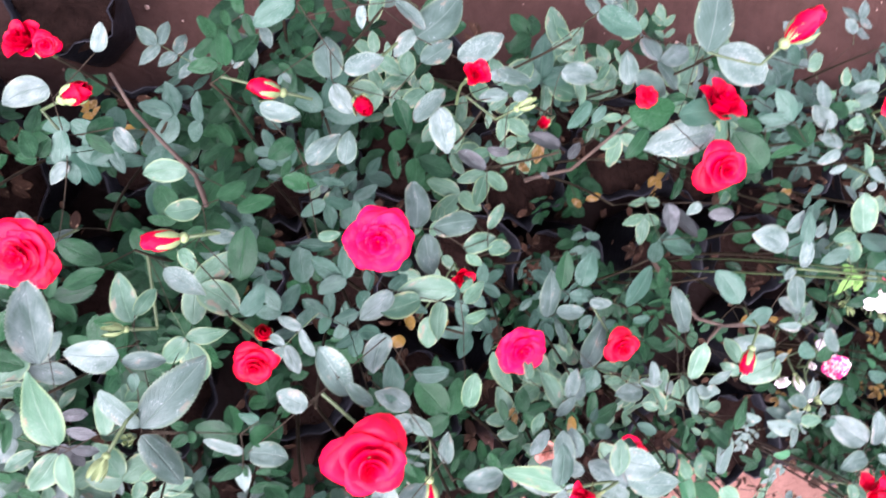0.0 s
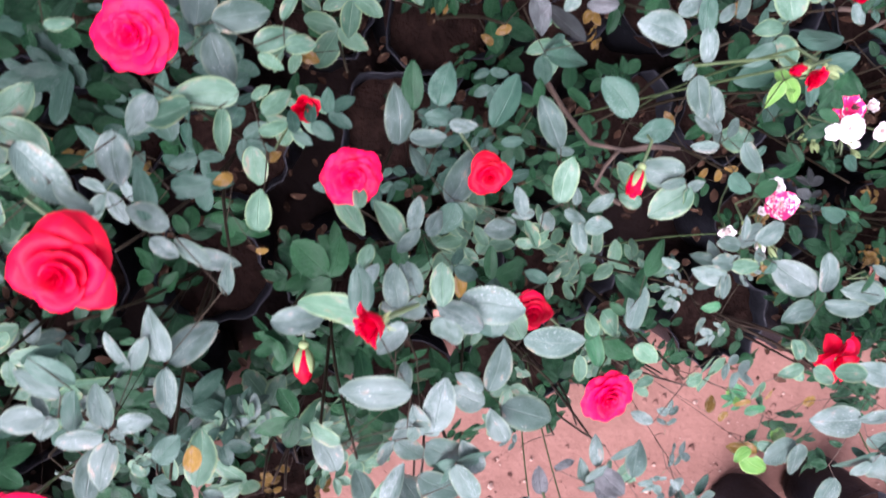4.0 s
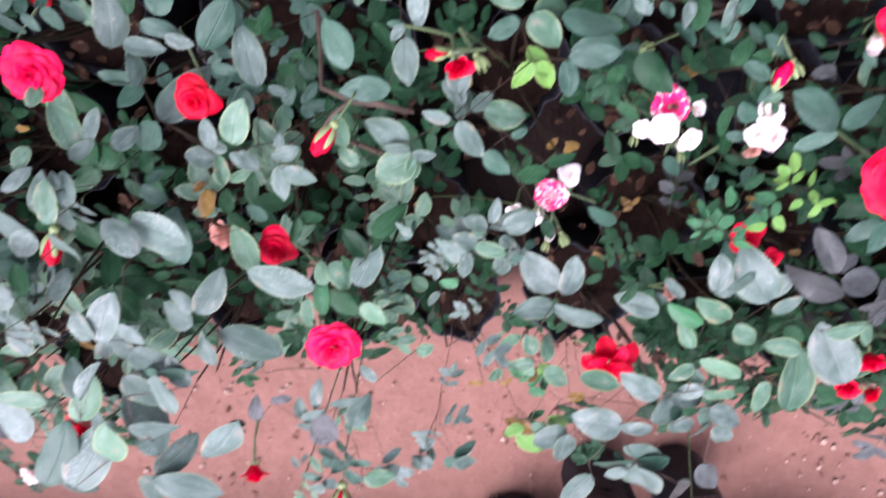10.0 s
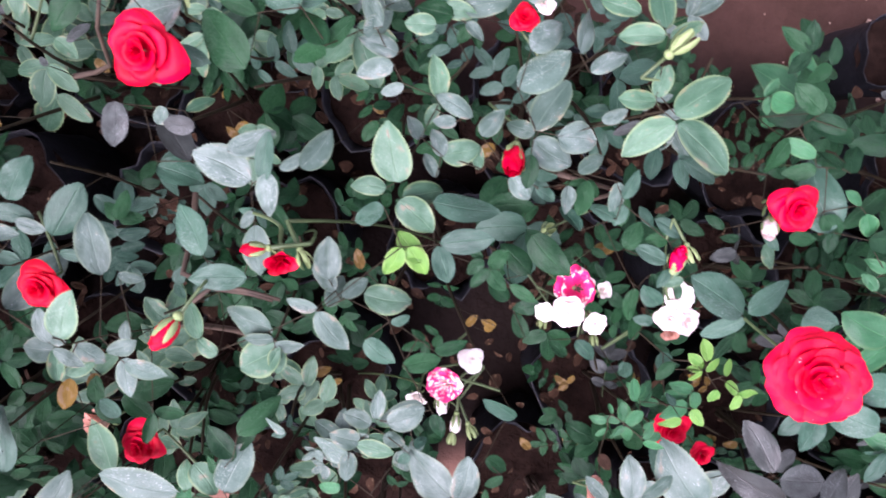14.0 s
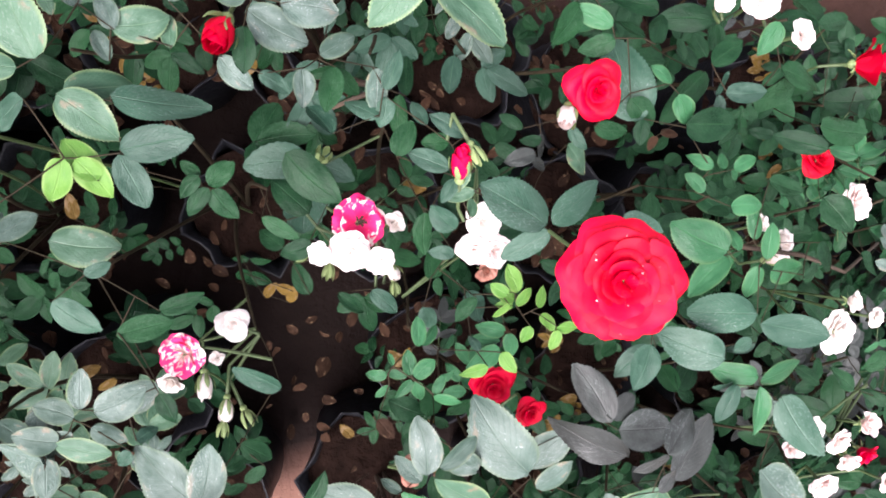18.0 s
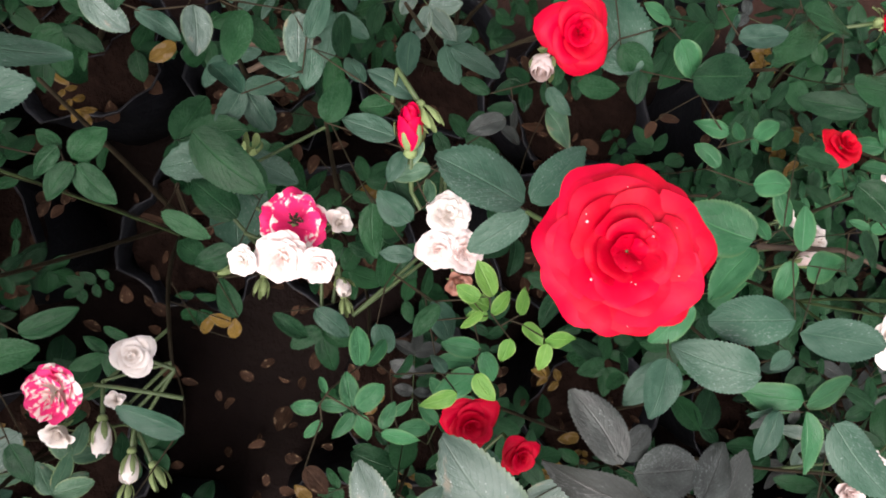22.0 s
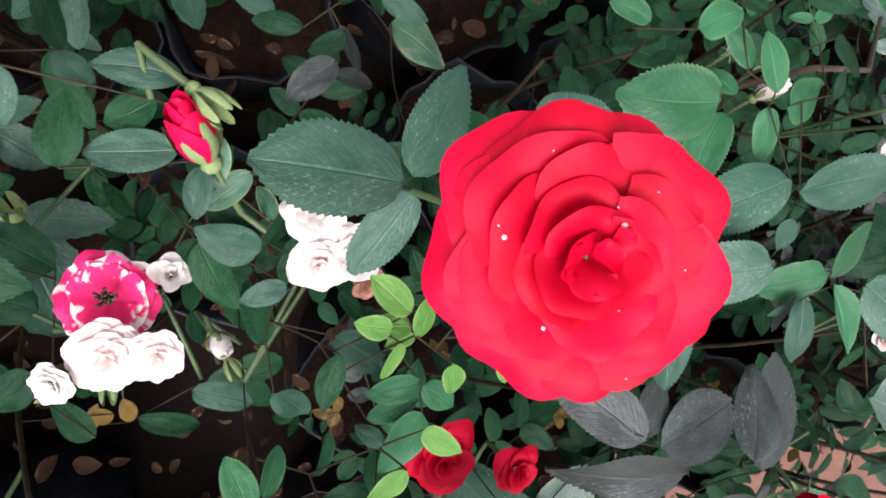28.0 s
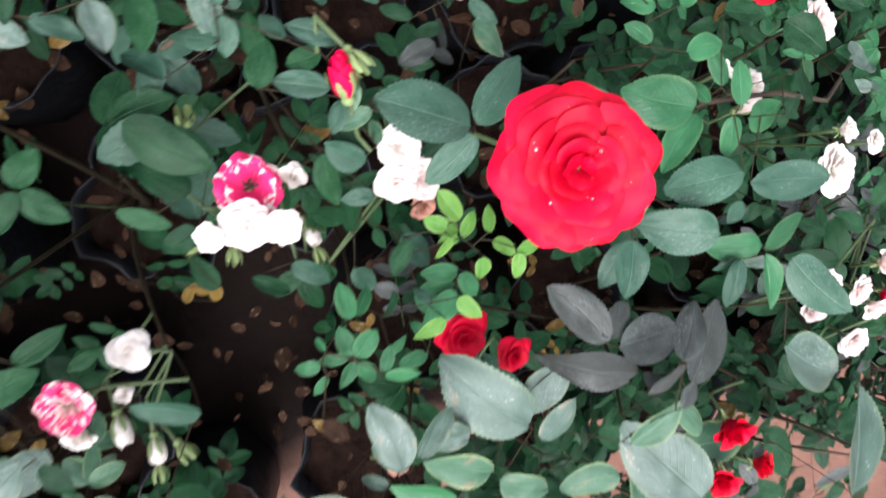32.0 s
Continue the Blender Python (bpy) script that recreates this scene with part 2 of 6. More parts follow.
GREEN_STEM = plain_material("green_stem_skin", (0.030, 0.054, 0.019), (0.070, 0.102, 0.040), 60, 0.45, 0.001)
DARK_TWIG = plain_material("dark_twig_bark", (0.014, 0.012, 0.007), (0.034, 0.026, 0.015), 60, 0.65, 0.001, gloss=0.1)
BROWN_CANE = plain_material("brown_cane_bark", (0.032, 0.022, 0.015), (0.075, 0.052, 0.034), 50, 0.7, 0.002)
SEPAL = plain_material("sepal_green", (0.10, 0.17, 0.05), (0.24, 0.29, 0.13), 40, 0.5, 0.001)
STAMEN = plain_material("dark_stamen", (0.015, 0.006, 0.006), (0.06, 0.03, 0.015), 200, 0.7)
PLASTIC = plain_material("black_grow_bag_plastic", (0.006, 0.007, 0.008), (0.015, 0.016, 0.020), 14, 0.48, 0.012, gloss=0.2)
POT_SOIL = plain_material("potting_soil", (0.006, 0.0035, 0.0027), (0.018, 0.010, 0.0075), 45, 0.9, 0.02, gloss=0.03)
PEBBLE = plain_material("pale_grit", (0.16, 0.09, 0.065), (0.36, 0.26, 0.20), 60, 0.85, 0.003)


def soil_material():
    m, t, p = nodes_of("red_brown_soil")
    co = t.nodes.new("ShaderNodeTexCoord")
    big = add(t, "ShaderNodeTexNoise", Scale=2.2, Detail=4.0)
    mid = add(t, "ShaderNodeTexNoise", Scale=16.0, Detail=6.0, Roughness=0.7)
    fine = add(t, "ShaderNodeTexNoise", Scale=130.0, Detail=4.0, Roughness=0.7)
    pits = add(t, "ShaderNodeTexVoronoi", Scale=55.0)
    for n in (big, mid, fine, pits):
        t.links.new(co.outputs["Object"], n.inputs["Vector"])
    base = mixed(t, ramp(t, mid.outputs[0], [(0.3, (0, 0, 0)), (0.72, (1, 1, 1))]), (0.125, 0.064, 0.047), (0.172, 0.092, 0.069))
    base = mixed(t, ramp(t, fine.outputs[0], [(0.64, (0, 0, 0)), (0.78, (1, 1, 1))]), base, (0.25, 0.15, 0.115))
    base = mixed(t, ramp(t, fine.outputs[0], [(0.26, (1, 1, 1)), (0.36, (0, 0, 0))]), base, (0.095, 0.046, 0.033))
    split = t.nodes.new("ShaderNodeSeparateXYZ")
    t.links.new(co.outputs["Object"], split.inputs[0])
    # shade between the bags, painted into the soil as near-black brown
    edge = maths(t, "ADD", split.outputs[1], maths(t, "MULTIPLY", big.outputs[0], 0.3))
    bed_shade = ramp(t, maths(t, "ADD", edge, 0.80), [(0.22, (0, 0, 0)), (0.34, (1, 1, 1))])
    base = mixed(t, bed_shade, base, mixed(t, mid.outputs[0], (0.005, 0.0028, 0.0022), (0.013, 0.007, 0.0055)))
    # darker brown soil along the far path
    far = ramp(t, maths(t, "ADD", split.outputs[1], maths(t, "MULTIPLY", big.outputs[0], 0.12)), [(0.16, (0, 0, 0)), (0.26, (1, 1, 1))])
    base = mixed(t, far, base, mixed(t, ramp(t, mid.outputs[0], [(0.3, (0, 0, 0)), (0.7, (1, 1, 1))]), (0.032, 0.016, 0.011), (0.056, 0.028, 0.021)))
    t.links.new(base, p.inputs["Base Color"])
    t.links.new(ramp(t, bed_shade, [(0.0, (0.9,) * 3), (1.0, (0.68,) * 3)]), p.inputs["Roughness"])
    p.inputs["Specular IOR Level"].default_value = 0.08
    h = maths(t, "ADD", maths(t, "ADD", maths(t, "MULTIPLY", mid.outputs[0], 1.0), maths(t, "MULTIPLY", fine.outputs[0], 0.35)), maths(t, "MULTIPLY", pits.outputs[0], 0.3))
    bump(t, p, h, 0.7, 0.008)
    return m


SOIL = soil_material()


# ---- helpers for meshes ----
def mesh_of(name, verts, faces, material, uvs=None, smooth=True):
    me = bpy.data.meshes.new(name)
    me.from_pydata(verts, [], faces)
    me.materials.append(material)
    if uvs is not None:
        layer = me.uv_layers.new(name="UVMap")
        idx = np.empty(len(me.loops), dtype=np.int32)
        me.loops.foreach_get("vertex_index", idx)
        layer.data.foreach_set("uv", np.asarray(uvs, dtype=np.float32)[idx].ravel())
    if smooth:
        me.polygons.foreach_set("use_smooth", [True] * len(me.polygons))
    me.update()
    return me


def put(name, me, parent=None, m=None, label=""):
    ob = new(name, me)
    if parent is not None:
        ob.parent = parent
    if m is not None:
        ob.matrix_basis = m
    if label:
        ob["label"] = label
    return ob


def tube(verts, faces, pts, r0, r1, sides=6):
    """Adds a tapering tube along pts to verts and faces."""
    first = len(verts)
    n = len(pts)
    for i, p in enumerate(pts):
        d = (pts[min(i + 1, n - 1)] - pts[max(i - 1, 0)]).normalized()
        a = d.cross(Vector((0.31, 0.95, 0.12))).normalized()
        b = d.cross(a)
        r = r0 + (r1 - r0) * i / (n - 1)
        for k in range(sides):
            w = 2 * math.pi * k / sides
            verts.append(p + r * (math.cos(w) * a + math.sin(w) * b))
    for i in range(n - 1):
        for k in range(sides):
            k2 = (k + 1) % sides
            a0 = first + i * sides
            faces.append((a0 + k, a0 + k2, a0 + sides + k2, a0 + sides + k))
    faces.append(tuple(first + (n - 1) * sides + k for k in range(sides)))


def bent(a, b, sag, steps=5):
    """Points of a gently bent stem from a to b."""
    a, b = Vector(a), Vector(b)
    return [a.lerp(b, i / steps) + Vector(sag) * math.sin(math.pi * i / steps) for i in range(steps + 1)]


# ---- leaves ----
rng = random.Random(7)


def leaflet_shape(seed, rows=42):
    """One saw-toothed leaflet along +x, one unit long: vertices, faces, uvs."""
    r = random.Random(seed)
    wide = r.uniform(0.235, 0.328)
    fold = r.uniform(-0.12, 0.42)
    droop = r.uniform(-0.04, 0.26)
    twist = r.uniform(-0.30, 0.30)
    bow = r.uniform(-0.05, 0.05)
    wave = r.uniform(0.008, 0.040)
    ph = r.uniform(0, 6)
    belly = r.uniform(0.46, 0.58)
    blunt = r.uniform(0.60, 0.80)
    curl = r.uniform(-0.10, 0.30)
    peak = belly / (belly + blunt)
    norm = 1 / (peak ** belly * (1 - peak) ** blunt)
    verts, uvs, faces = [], [], []
    for i in range(rows + 1):
        s = i / rows
        inner = 0 < i < rows
        half = max(0.010, wide * norm * s ** belly * (1 - s) ** blunt)
        # a short drawn-out tip
        half *= 1 - 0.30 * max(0.0, (s - 0.86) / 0.14) * (1 - max(0.0, (s - 0.93) / 0.07))
        tooth = (1.025 if i % 2 else 0.965) if inner and rows > 8 else 1.0
        for f in (-1.0, -0.5, 0.0, 0.5, 1.0):
            w = f * half * (tooth if abs(f) == 1 else 1)
            z = fold * abs(w) + twist * w * s - droop * s * s + wave * math.sin(7 * s + ph + 2 * f) * abs(f) - curl * (abs(f) == 1) * half
            verts.append((s + (0.016 if abs(f) == 1 and i % 2 else 0) * inner, w + bow * math.sin(math.pi * s), z))
            uvs.append((s, 0.5 + 0.5 * f))
    for i in range(rows):
        for j in range(4):
            a = i * 5 + j
            faces.append((a, a + 5, a + 6, a + 1))
    return verts, faces, uvs


FAIR = [leaflet_shape(k + 40, 16) for k in range(8)]
COARSE = [leaflet_shape(k + 20, 7) for k in range(8)]
SHAPES = [leaflet_shape(k) for k in range(12)]
LEAFLET = {s: [mesh_of("leaflet", *SHAPES[k][:2], LEAF[s], SHAPES[k][2]) for k in range(12)] for s in LEAF}


def unit_stalk(material):
    v, f = [], []
    tube(v, f, [Vector((x, 0, -0.05 * math.sin(math.pi * x))) for x in (0, 0.35, 0.7, 1)], 0.012, 0.007, 4)
    return mesh_of("leaf_stalk", v, f, material)


STALK = {"g": unit_stalk(GREEN_STEM), "b": unit_stalk(BROWN_CANE)}


def layout(n):
    """Leaflets of one leaf of unit length: place along the stalk, angle, size."""
    if n < 2:
        return 0.0, [(0.0, 0.0, 1.0)]
    if n == 3:
        return 0.42, [(0.42, 0, 0.58), (0.38, 68, 0.50), (0.38, -68, 0.50)]
    if n == 5:
        return 0.58, [(0.58, 0, 0.42), (0.54, 62, 0.37), (0.54, -62, 0.37), (0.27, 70, 0.31), (0.27, -70, 0.31)]
    return 0.66, [(0.66, 0, 0.34), (0.62, 60, 0.31), (0.62, -60, 0.31), (0.41, 68, 0.28), (0.41, -68, 0.28), (0.20, 74, 0.23), (0.20, -74, 0.23)]


def spread(n, r):
    stalk, rows = layout(n)
    out = []
    for x, turn, size in rows:
        k = size * r.uniform(0.88, 1.12)
        out.append(pose(x, 0, 0, r.uniform(-16, 16), r.uniform(-10, 16), turn + r.uniform(-10, 10) if n > 1 else 0) @ Matrix.Diagonal((k, k * r.uniform(0.8, 1.12), k, 1)))
    return stalk, out


def leaf_pose(at, heading, length, pitch, roll):
    return pose(*at, 0, 0, heading) @ pose(0, 0, 0, roll, pitch, 0) @ Matrix.Scale(length, 4)


def add_leaf(bush, at, heading, length, n, style, pitch=0.0, roll=0.0, r=rng):
    """One compound leaf with a stalk and its leaflets as parts; a lone leaflet if n is 1."""
    m = leaf_pose(at, heading, length, pitch, roll)
    stalk, places = spread(n, r)
    if n < 2:
        put("leaflet", r.choice(LEAFLET[style]), bush, m @ places[0])
        return
    stem = put("leaf", STALK["g"], bush, m @ Matrix.Diagonal((stalk, stalk, stalk, 1)))
    for q in places:
        put("leaflet", r.choice(LEAFLET[style]), stem, Matrix.Scale(1 / stalk, 4) @ q)


def joined_leaves(name, rows, style, parent, shapes=None):
    """Many small leaves that nobody could count, in one mesh."""
    vs, fs, us, k = [], [], [], 0
    for m, n, r in rows:
        for q in spread(n, r)[1]:
            sv, sf, su = r.choice(shapes or COARSE)
            a = np.array(m @ q)
            v = np.c_[np.array(sv), np.ones(len(sv))] @ a.T
            vs.append(v[:, :3])
            us += su
            fs += [tuple(i + k for i in f) for f in sf]
            k += len(sv)
    if vs:
        tagged(put(name, mesh_of(name, np.concatenate(vs).tolist(), fs, LEAF[style], us), parent), kind="stuff")


# ---- blooms ----
def petal_shape(a0, a1, width, wrap, ruffle, seed, nu=8, nv=7, notch=0.0, roll_edge=0.0, shoulder=0.48):
    """A petal of unit length growing from the origin up (+z) and out (+x): lean a0 at its foot, a1 at its rim, in degrees."""
    r = random.Random(seed)
    p1, p2 = r.uniform(0, 6), r.uniform(0, 6)
    verts, uvs, faces = [], [], []
    for i in range(nv + 1):
        v = i / nv
        for j in range(nu + 1):
            u = -1 + 2 * j / nu
            vv = v * (1 - shoulder * abs(u) ** 2.6 - notch * math.exp(-(u * 4) ** 2))
            x = z = 0.0
            for k in range(8):
                f = vv * (k + 0.5) / 8
                a = radians(a0 + (a1 - a0) * f + roll_edge * max(0.0, f - 0.72) * 3.5)
                x += math.sin(a) * vv / 8
                z += math.cos(a) * vv / 8
            a = radians(a0 + (a1 - a0) * vv)
            half = width * (0.22 + 0.78 * math.sin(min(1.0, v * 1.05) * math.pi / 2) ** 0.9)
            s = u * half
            phi = s / wrap
            inward = wrap * (1 - math.cos(phi))
            wavy = ruffle * v * v * (math.sin(3.1 * u + p1) + 0.6 * math.sin(6.3 * u + p2))
            nx, nz = -math.cos(a), math.sin(a)
            verts.append((x + nx * (inward + wavy), wrap * math.sin(phi), z + nz * (inward + wavy)))
            uvs.append((v, 0.5 + 0.5 * u))
    for i in range(nv):
        for j in range(nu):
            q = i * (nu + 1) + j
            faces.append((q, q + 1, q + nu + 2, q + nu + 1))
    return verts, faces, uvs


# rings of one bloom: petals, foot lean, rim lean, width, wrap, ruffle, length, foot radius, rise
RINGS = {
    "open": [(7, 58, 100, 0.52, 1.2, 0.05, 1.00, 0.10, 0.00), (7, 44, 88, 0.46, 0.9, 0.05, 0.84, 0.10, 0.05), (6, 30, 66, 0.38, 0.6, 0.05, 0.64, 0.09, 0.08)],
    "star": [(5, 62, 104, 0.40, 0.7, 0.06, 1.00, 0.06, 0.00), (4, 40, 86, 0.36, 0.5, 0.05, 0.82, 0.05, 0.05), (3, 15, 60, 0.30, 0.35, 0.04, 0.6, 0.03, 0.1)],
    "cup": [(4, 30, 66, 0.52, 0.60, 0.03, 1.00, 0.05, 0.00), (4, 20, 48, 0.46, 0.46, 0.02, 0.96, 0.04, 0.04), (3, 10, 30, 0.38, 0.30, 0.02, 0.92, 0.03, 0.06), (3, 2, 12, 0.28, 0.17, 0.01, 0.90, 0.01, 0.08)],
    "bud": [(4, 40, -20, 0.46, 0.34, 0.006, 0.96, 0.05, 0.00), (3, 33, -18, 0.40, 0.27, 0.006, 1.00, 0.04, 0.03), (3, 24, -14, 0.30, 0.19, 0.006, 1.01, 0.03, 0.05), (3, 12, -10, 0.20, 0.11, 0.005, 1.01, 0.01, 0.06)],
    "green": [],
}
# top radius of a bloom of unit petal length, and the height of its face above its foot
REACH = {"full": (1.0, 0.28), "tea": (0.97, 0.55), "mini": (0.98, 0.5), "open": (0.95, 0.4), "star": (0.92, 0.4), "cup": (0.70, 0.9), "bud": (0.36, 0.9), "green": (0.36, 0.8)}
petal_meshes = {}
# nested whorls of a double rose, outermost first: petals, half angle, rim radius, rim height, steepness, rolled rim, ruffle
WHORLS = {
    "full": [(6, 44, 1.00, 0.08, 1.3, 0.10, 0.035), (6, 45, 0.93, 0.15, 1.25, 0.09, 0.035), (5, 50, 0.81, 0.21, 1.1, 0.06, 0.035),
             (5, 50, 0.66, 0.26, 0.95, 0.05, 0.04), (4, 60, 0.50, 0.30, 0.8, 0.03, 0.045), (3, 72, 0.37, 0.33, 0.6, 0.03, 0.05), (3, 66, 0.25, 0.36, 0.5, 0.0, 0.05), (3, 70, 0.15, 0.37, 0.4, 0.0, 0.05)],
    "tea": [(3, 72, 1.00, 0.26, 1.4, 0.22, 0.06), (3, 72, 0.90, 0.36, 1.15, 0.20, 0.06), (3, 74, 0.70, 0.48, 0.85, 0.16, 0.05), (3, 72, 0.50, 0.57, 0.6, 0.06, 0.04),
            (2, 104, 0.34, 0.64, 0.4, 0.03, 0.03), (2, 116, 0.21, 0.68, 0.32, 0.0, 0.02), (2, 130, 0.11, 0.70, 0.28, 0.0, 0.01)],
    "mini": [(6, 42, 1.00, 0.30, 1.2, 0.10, 0.05), (6, 42, 0.90, 0.40, 1.1, 0.08, 0.05), (5, 46, 0.74, 0.48, 1.0, 0.06, 0.05),
             (5, 42, 0.56, 0.55, 0.8, 0.04, 0.06), (4, 52, 0.38, 0.60, 0.6, 0.02, 0.06), (3, 70, 0.22, 0.64, 0.42, 0.0, 0.05)],
}


def whorl_petal(half, rim, high, steep, rolled, ruffle, seed, nu, nv):
    """A petal of a double rose laid round the flower's axis, opening towards +x."""
    r = random.Random(seed)
    p1, p2, p3 = (r.uniform(0, 6.28) for _ in range(3))
    rim *= r.uniform(0.95, 1.04)
    fall = r.uniform(0.7, 1.5) * rolled
    peak = r.uniform(0.05, 0.16) if rolled > 0.15 else r.uniform(-0.02, 0.05)
    verts, uvs, faces = [], [], []
    for i in range(nv + 1):
        v = i / nv
        for j in range(nu + 1):
            u = -1 + 2 * j / nu
            edge = rim * (1 - (0.32 * abs(u) ** 1.7 if rolled > 0.15 else 0.20 * abs(u) ** 2.6) + peak * math.exp(-(u * 3) ** 2) + 0.035 * math.sin(4.3 * u + p1) + 0.018 * math.sin(9.1 * u + p2))
            rad = 0.03 + (edge - 0.03) * v
            turn = radians(half * u * (0.55 + 0.45 * v ** 0.6) + 4 * v * math.sin(p3))
            q = min(1.0, rad / rim)
            # each petal tucks under its neighbour on one side
            z = high * q ** steep + 0.045 * u * q - fall * max(0.0, (v - 0.74) / 0.26) ** 2 * (1 - 0.5 * abs(u)) + ruffle * v ** 3 * (math.sin(3.4 * u + p2) + 0.5 * math.sin(7.7 * u + p1))
            verts.append((rad * math.cos(turn), rad * math.sin(turn), z))
            uvs.append((v, 0.5 + 0.5 * u))
    for i in range(nv):
        for j in range(nu):
            q = i * (nu + 1) + j
            faces.append((q, q + 1, q + nu + 2, q + nu + 1))
    return verts, faces, uvs


def petal_mesh(kind, ring, k, colour):
    key = (kind, ring, k, colour)
    if key not in petal_meshes:
        if kind in WHORLS:
            fine = (18, 14) if kind == "full" else (10, 8)
            v, f, u = whorl_petal(*WHORLS[kind][ring][1:], ring * 10 + k, *fine)
        else:
            a0, a1, w, wrap, ruf, ln, fr, up = RINGS[kind][ring][1:]
            rr = random.Random(ring * 10 + k)
            v, f, u = petal_shape(a0 + rr.uniform(-2, 2), a1 + rr.uniform(-4, 4), w * rr.uniform(0.92, 1.1), wrap, ruf, ring * 10 + k, 8, 7,
                                  notch=rr.choice((0.0, -0.03, 0.03)), roll_edge=0.0 if kind == "bud" else rr.uniform(5, 40), shoulder=0.42)
        petal_meshes[key] = mesh_of("petal", v, f, PETAL[colour], u)
    return petal_meshes[key]


def calyx_mesh():
    """The green hip under a bloom."""
    v, f = [], []
    prof = [(0.05, -0.22), (0.14, -0.16), (0.17, -0.07), (0.13, 0.02), (0.10, 0.06)]
    pts = []
    for i, (r, z) in enumerate(prof):
        for k in range(8):
            a = math.pi * k / 4
            pts.append((r * math.cos(a), r * math.sin(a), z))
    for i in range(4):
        for k in range(8):
            f.append((i * 8 + k, i * 8 + (k + 1) % 8, i * 8 + 8 + (k + 1) % 8, i * 8 + 8 + k))
    f.append(tuple(32 + k for k in range(8)))
    f.append(tuple(7 - k for k in range(8)))
    return mesh_of("calyx", pts, f, SEPAL)


CALYX = calyx_mesh()
SEPAL_OPEN = [mesh_of("sepal", *petal_shape(70, 150, 0.12, 0.3, 0.02, k, 4, 7)[:2], SEPAL) for k in range(2)]
SEPAL_SHUT = [mesh_of("sepal", *petal_shape(48, -30 + 9 * k, 0.16, 0.22, 0.012, k, 4, 8)[:2], SEPAL) for k in range(2)]
stam_v, stam_f = [], []
for k in range(26):
    w = k * 2.4
    rad = 0.03 + 0.011 * (k % 12)
    tube(stam_v, stam_f, [Vector((0, 0, 0.1)), Vector((rad * 0.6 * math.cos(w), rad * 0.6 * math.sin(w), 0.24)), Vector((rad * math.cos(w), rad * math.sin(w), 0.33))], 0.008, 0.02, 4)
STAMENS = mesh_of("stamen_tuft", stam_v, stam_f, STAMEN)


def drop_mesh():
    bm = bmesh.new()
    bmesh.ops.create_icosphere(bm, subdivisions=2, radius=1.0)
    for v in bm.verts:
        v.co.z *= 0.7
    me = bpy.data.meshes.new("dew_drop")
    bm.to_mesh(me)
    bm.free()
    m, t, p = nodes_of("water_drop")
    p.inputs["Base Color"].default_value, p.inputs["Roughness"].default_value = (0.95, 0.9, 0.92, 1), 0.05
    p.inputs["Transmission Weight"].default_value, p.inputs["IOR"].default_value = 0.6, 1.33
    me.materials.append(m)
    me.polygons.foreach_set("use_smooth", [True] * len(me.polygons))
    return me


DROP = drop_mesh()


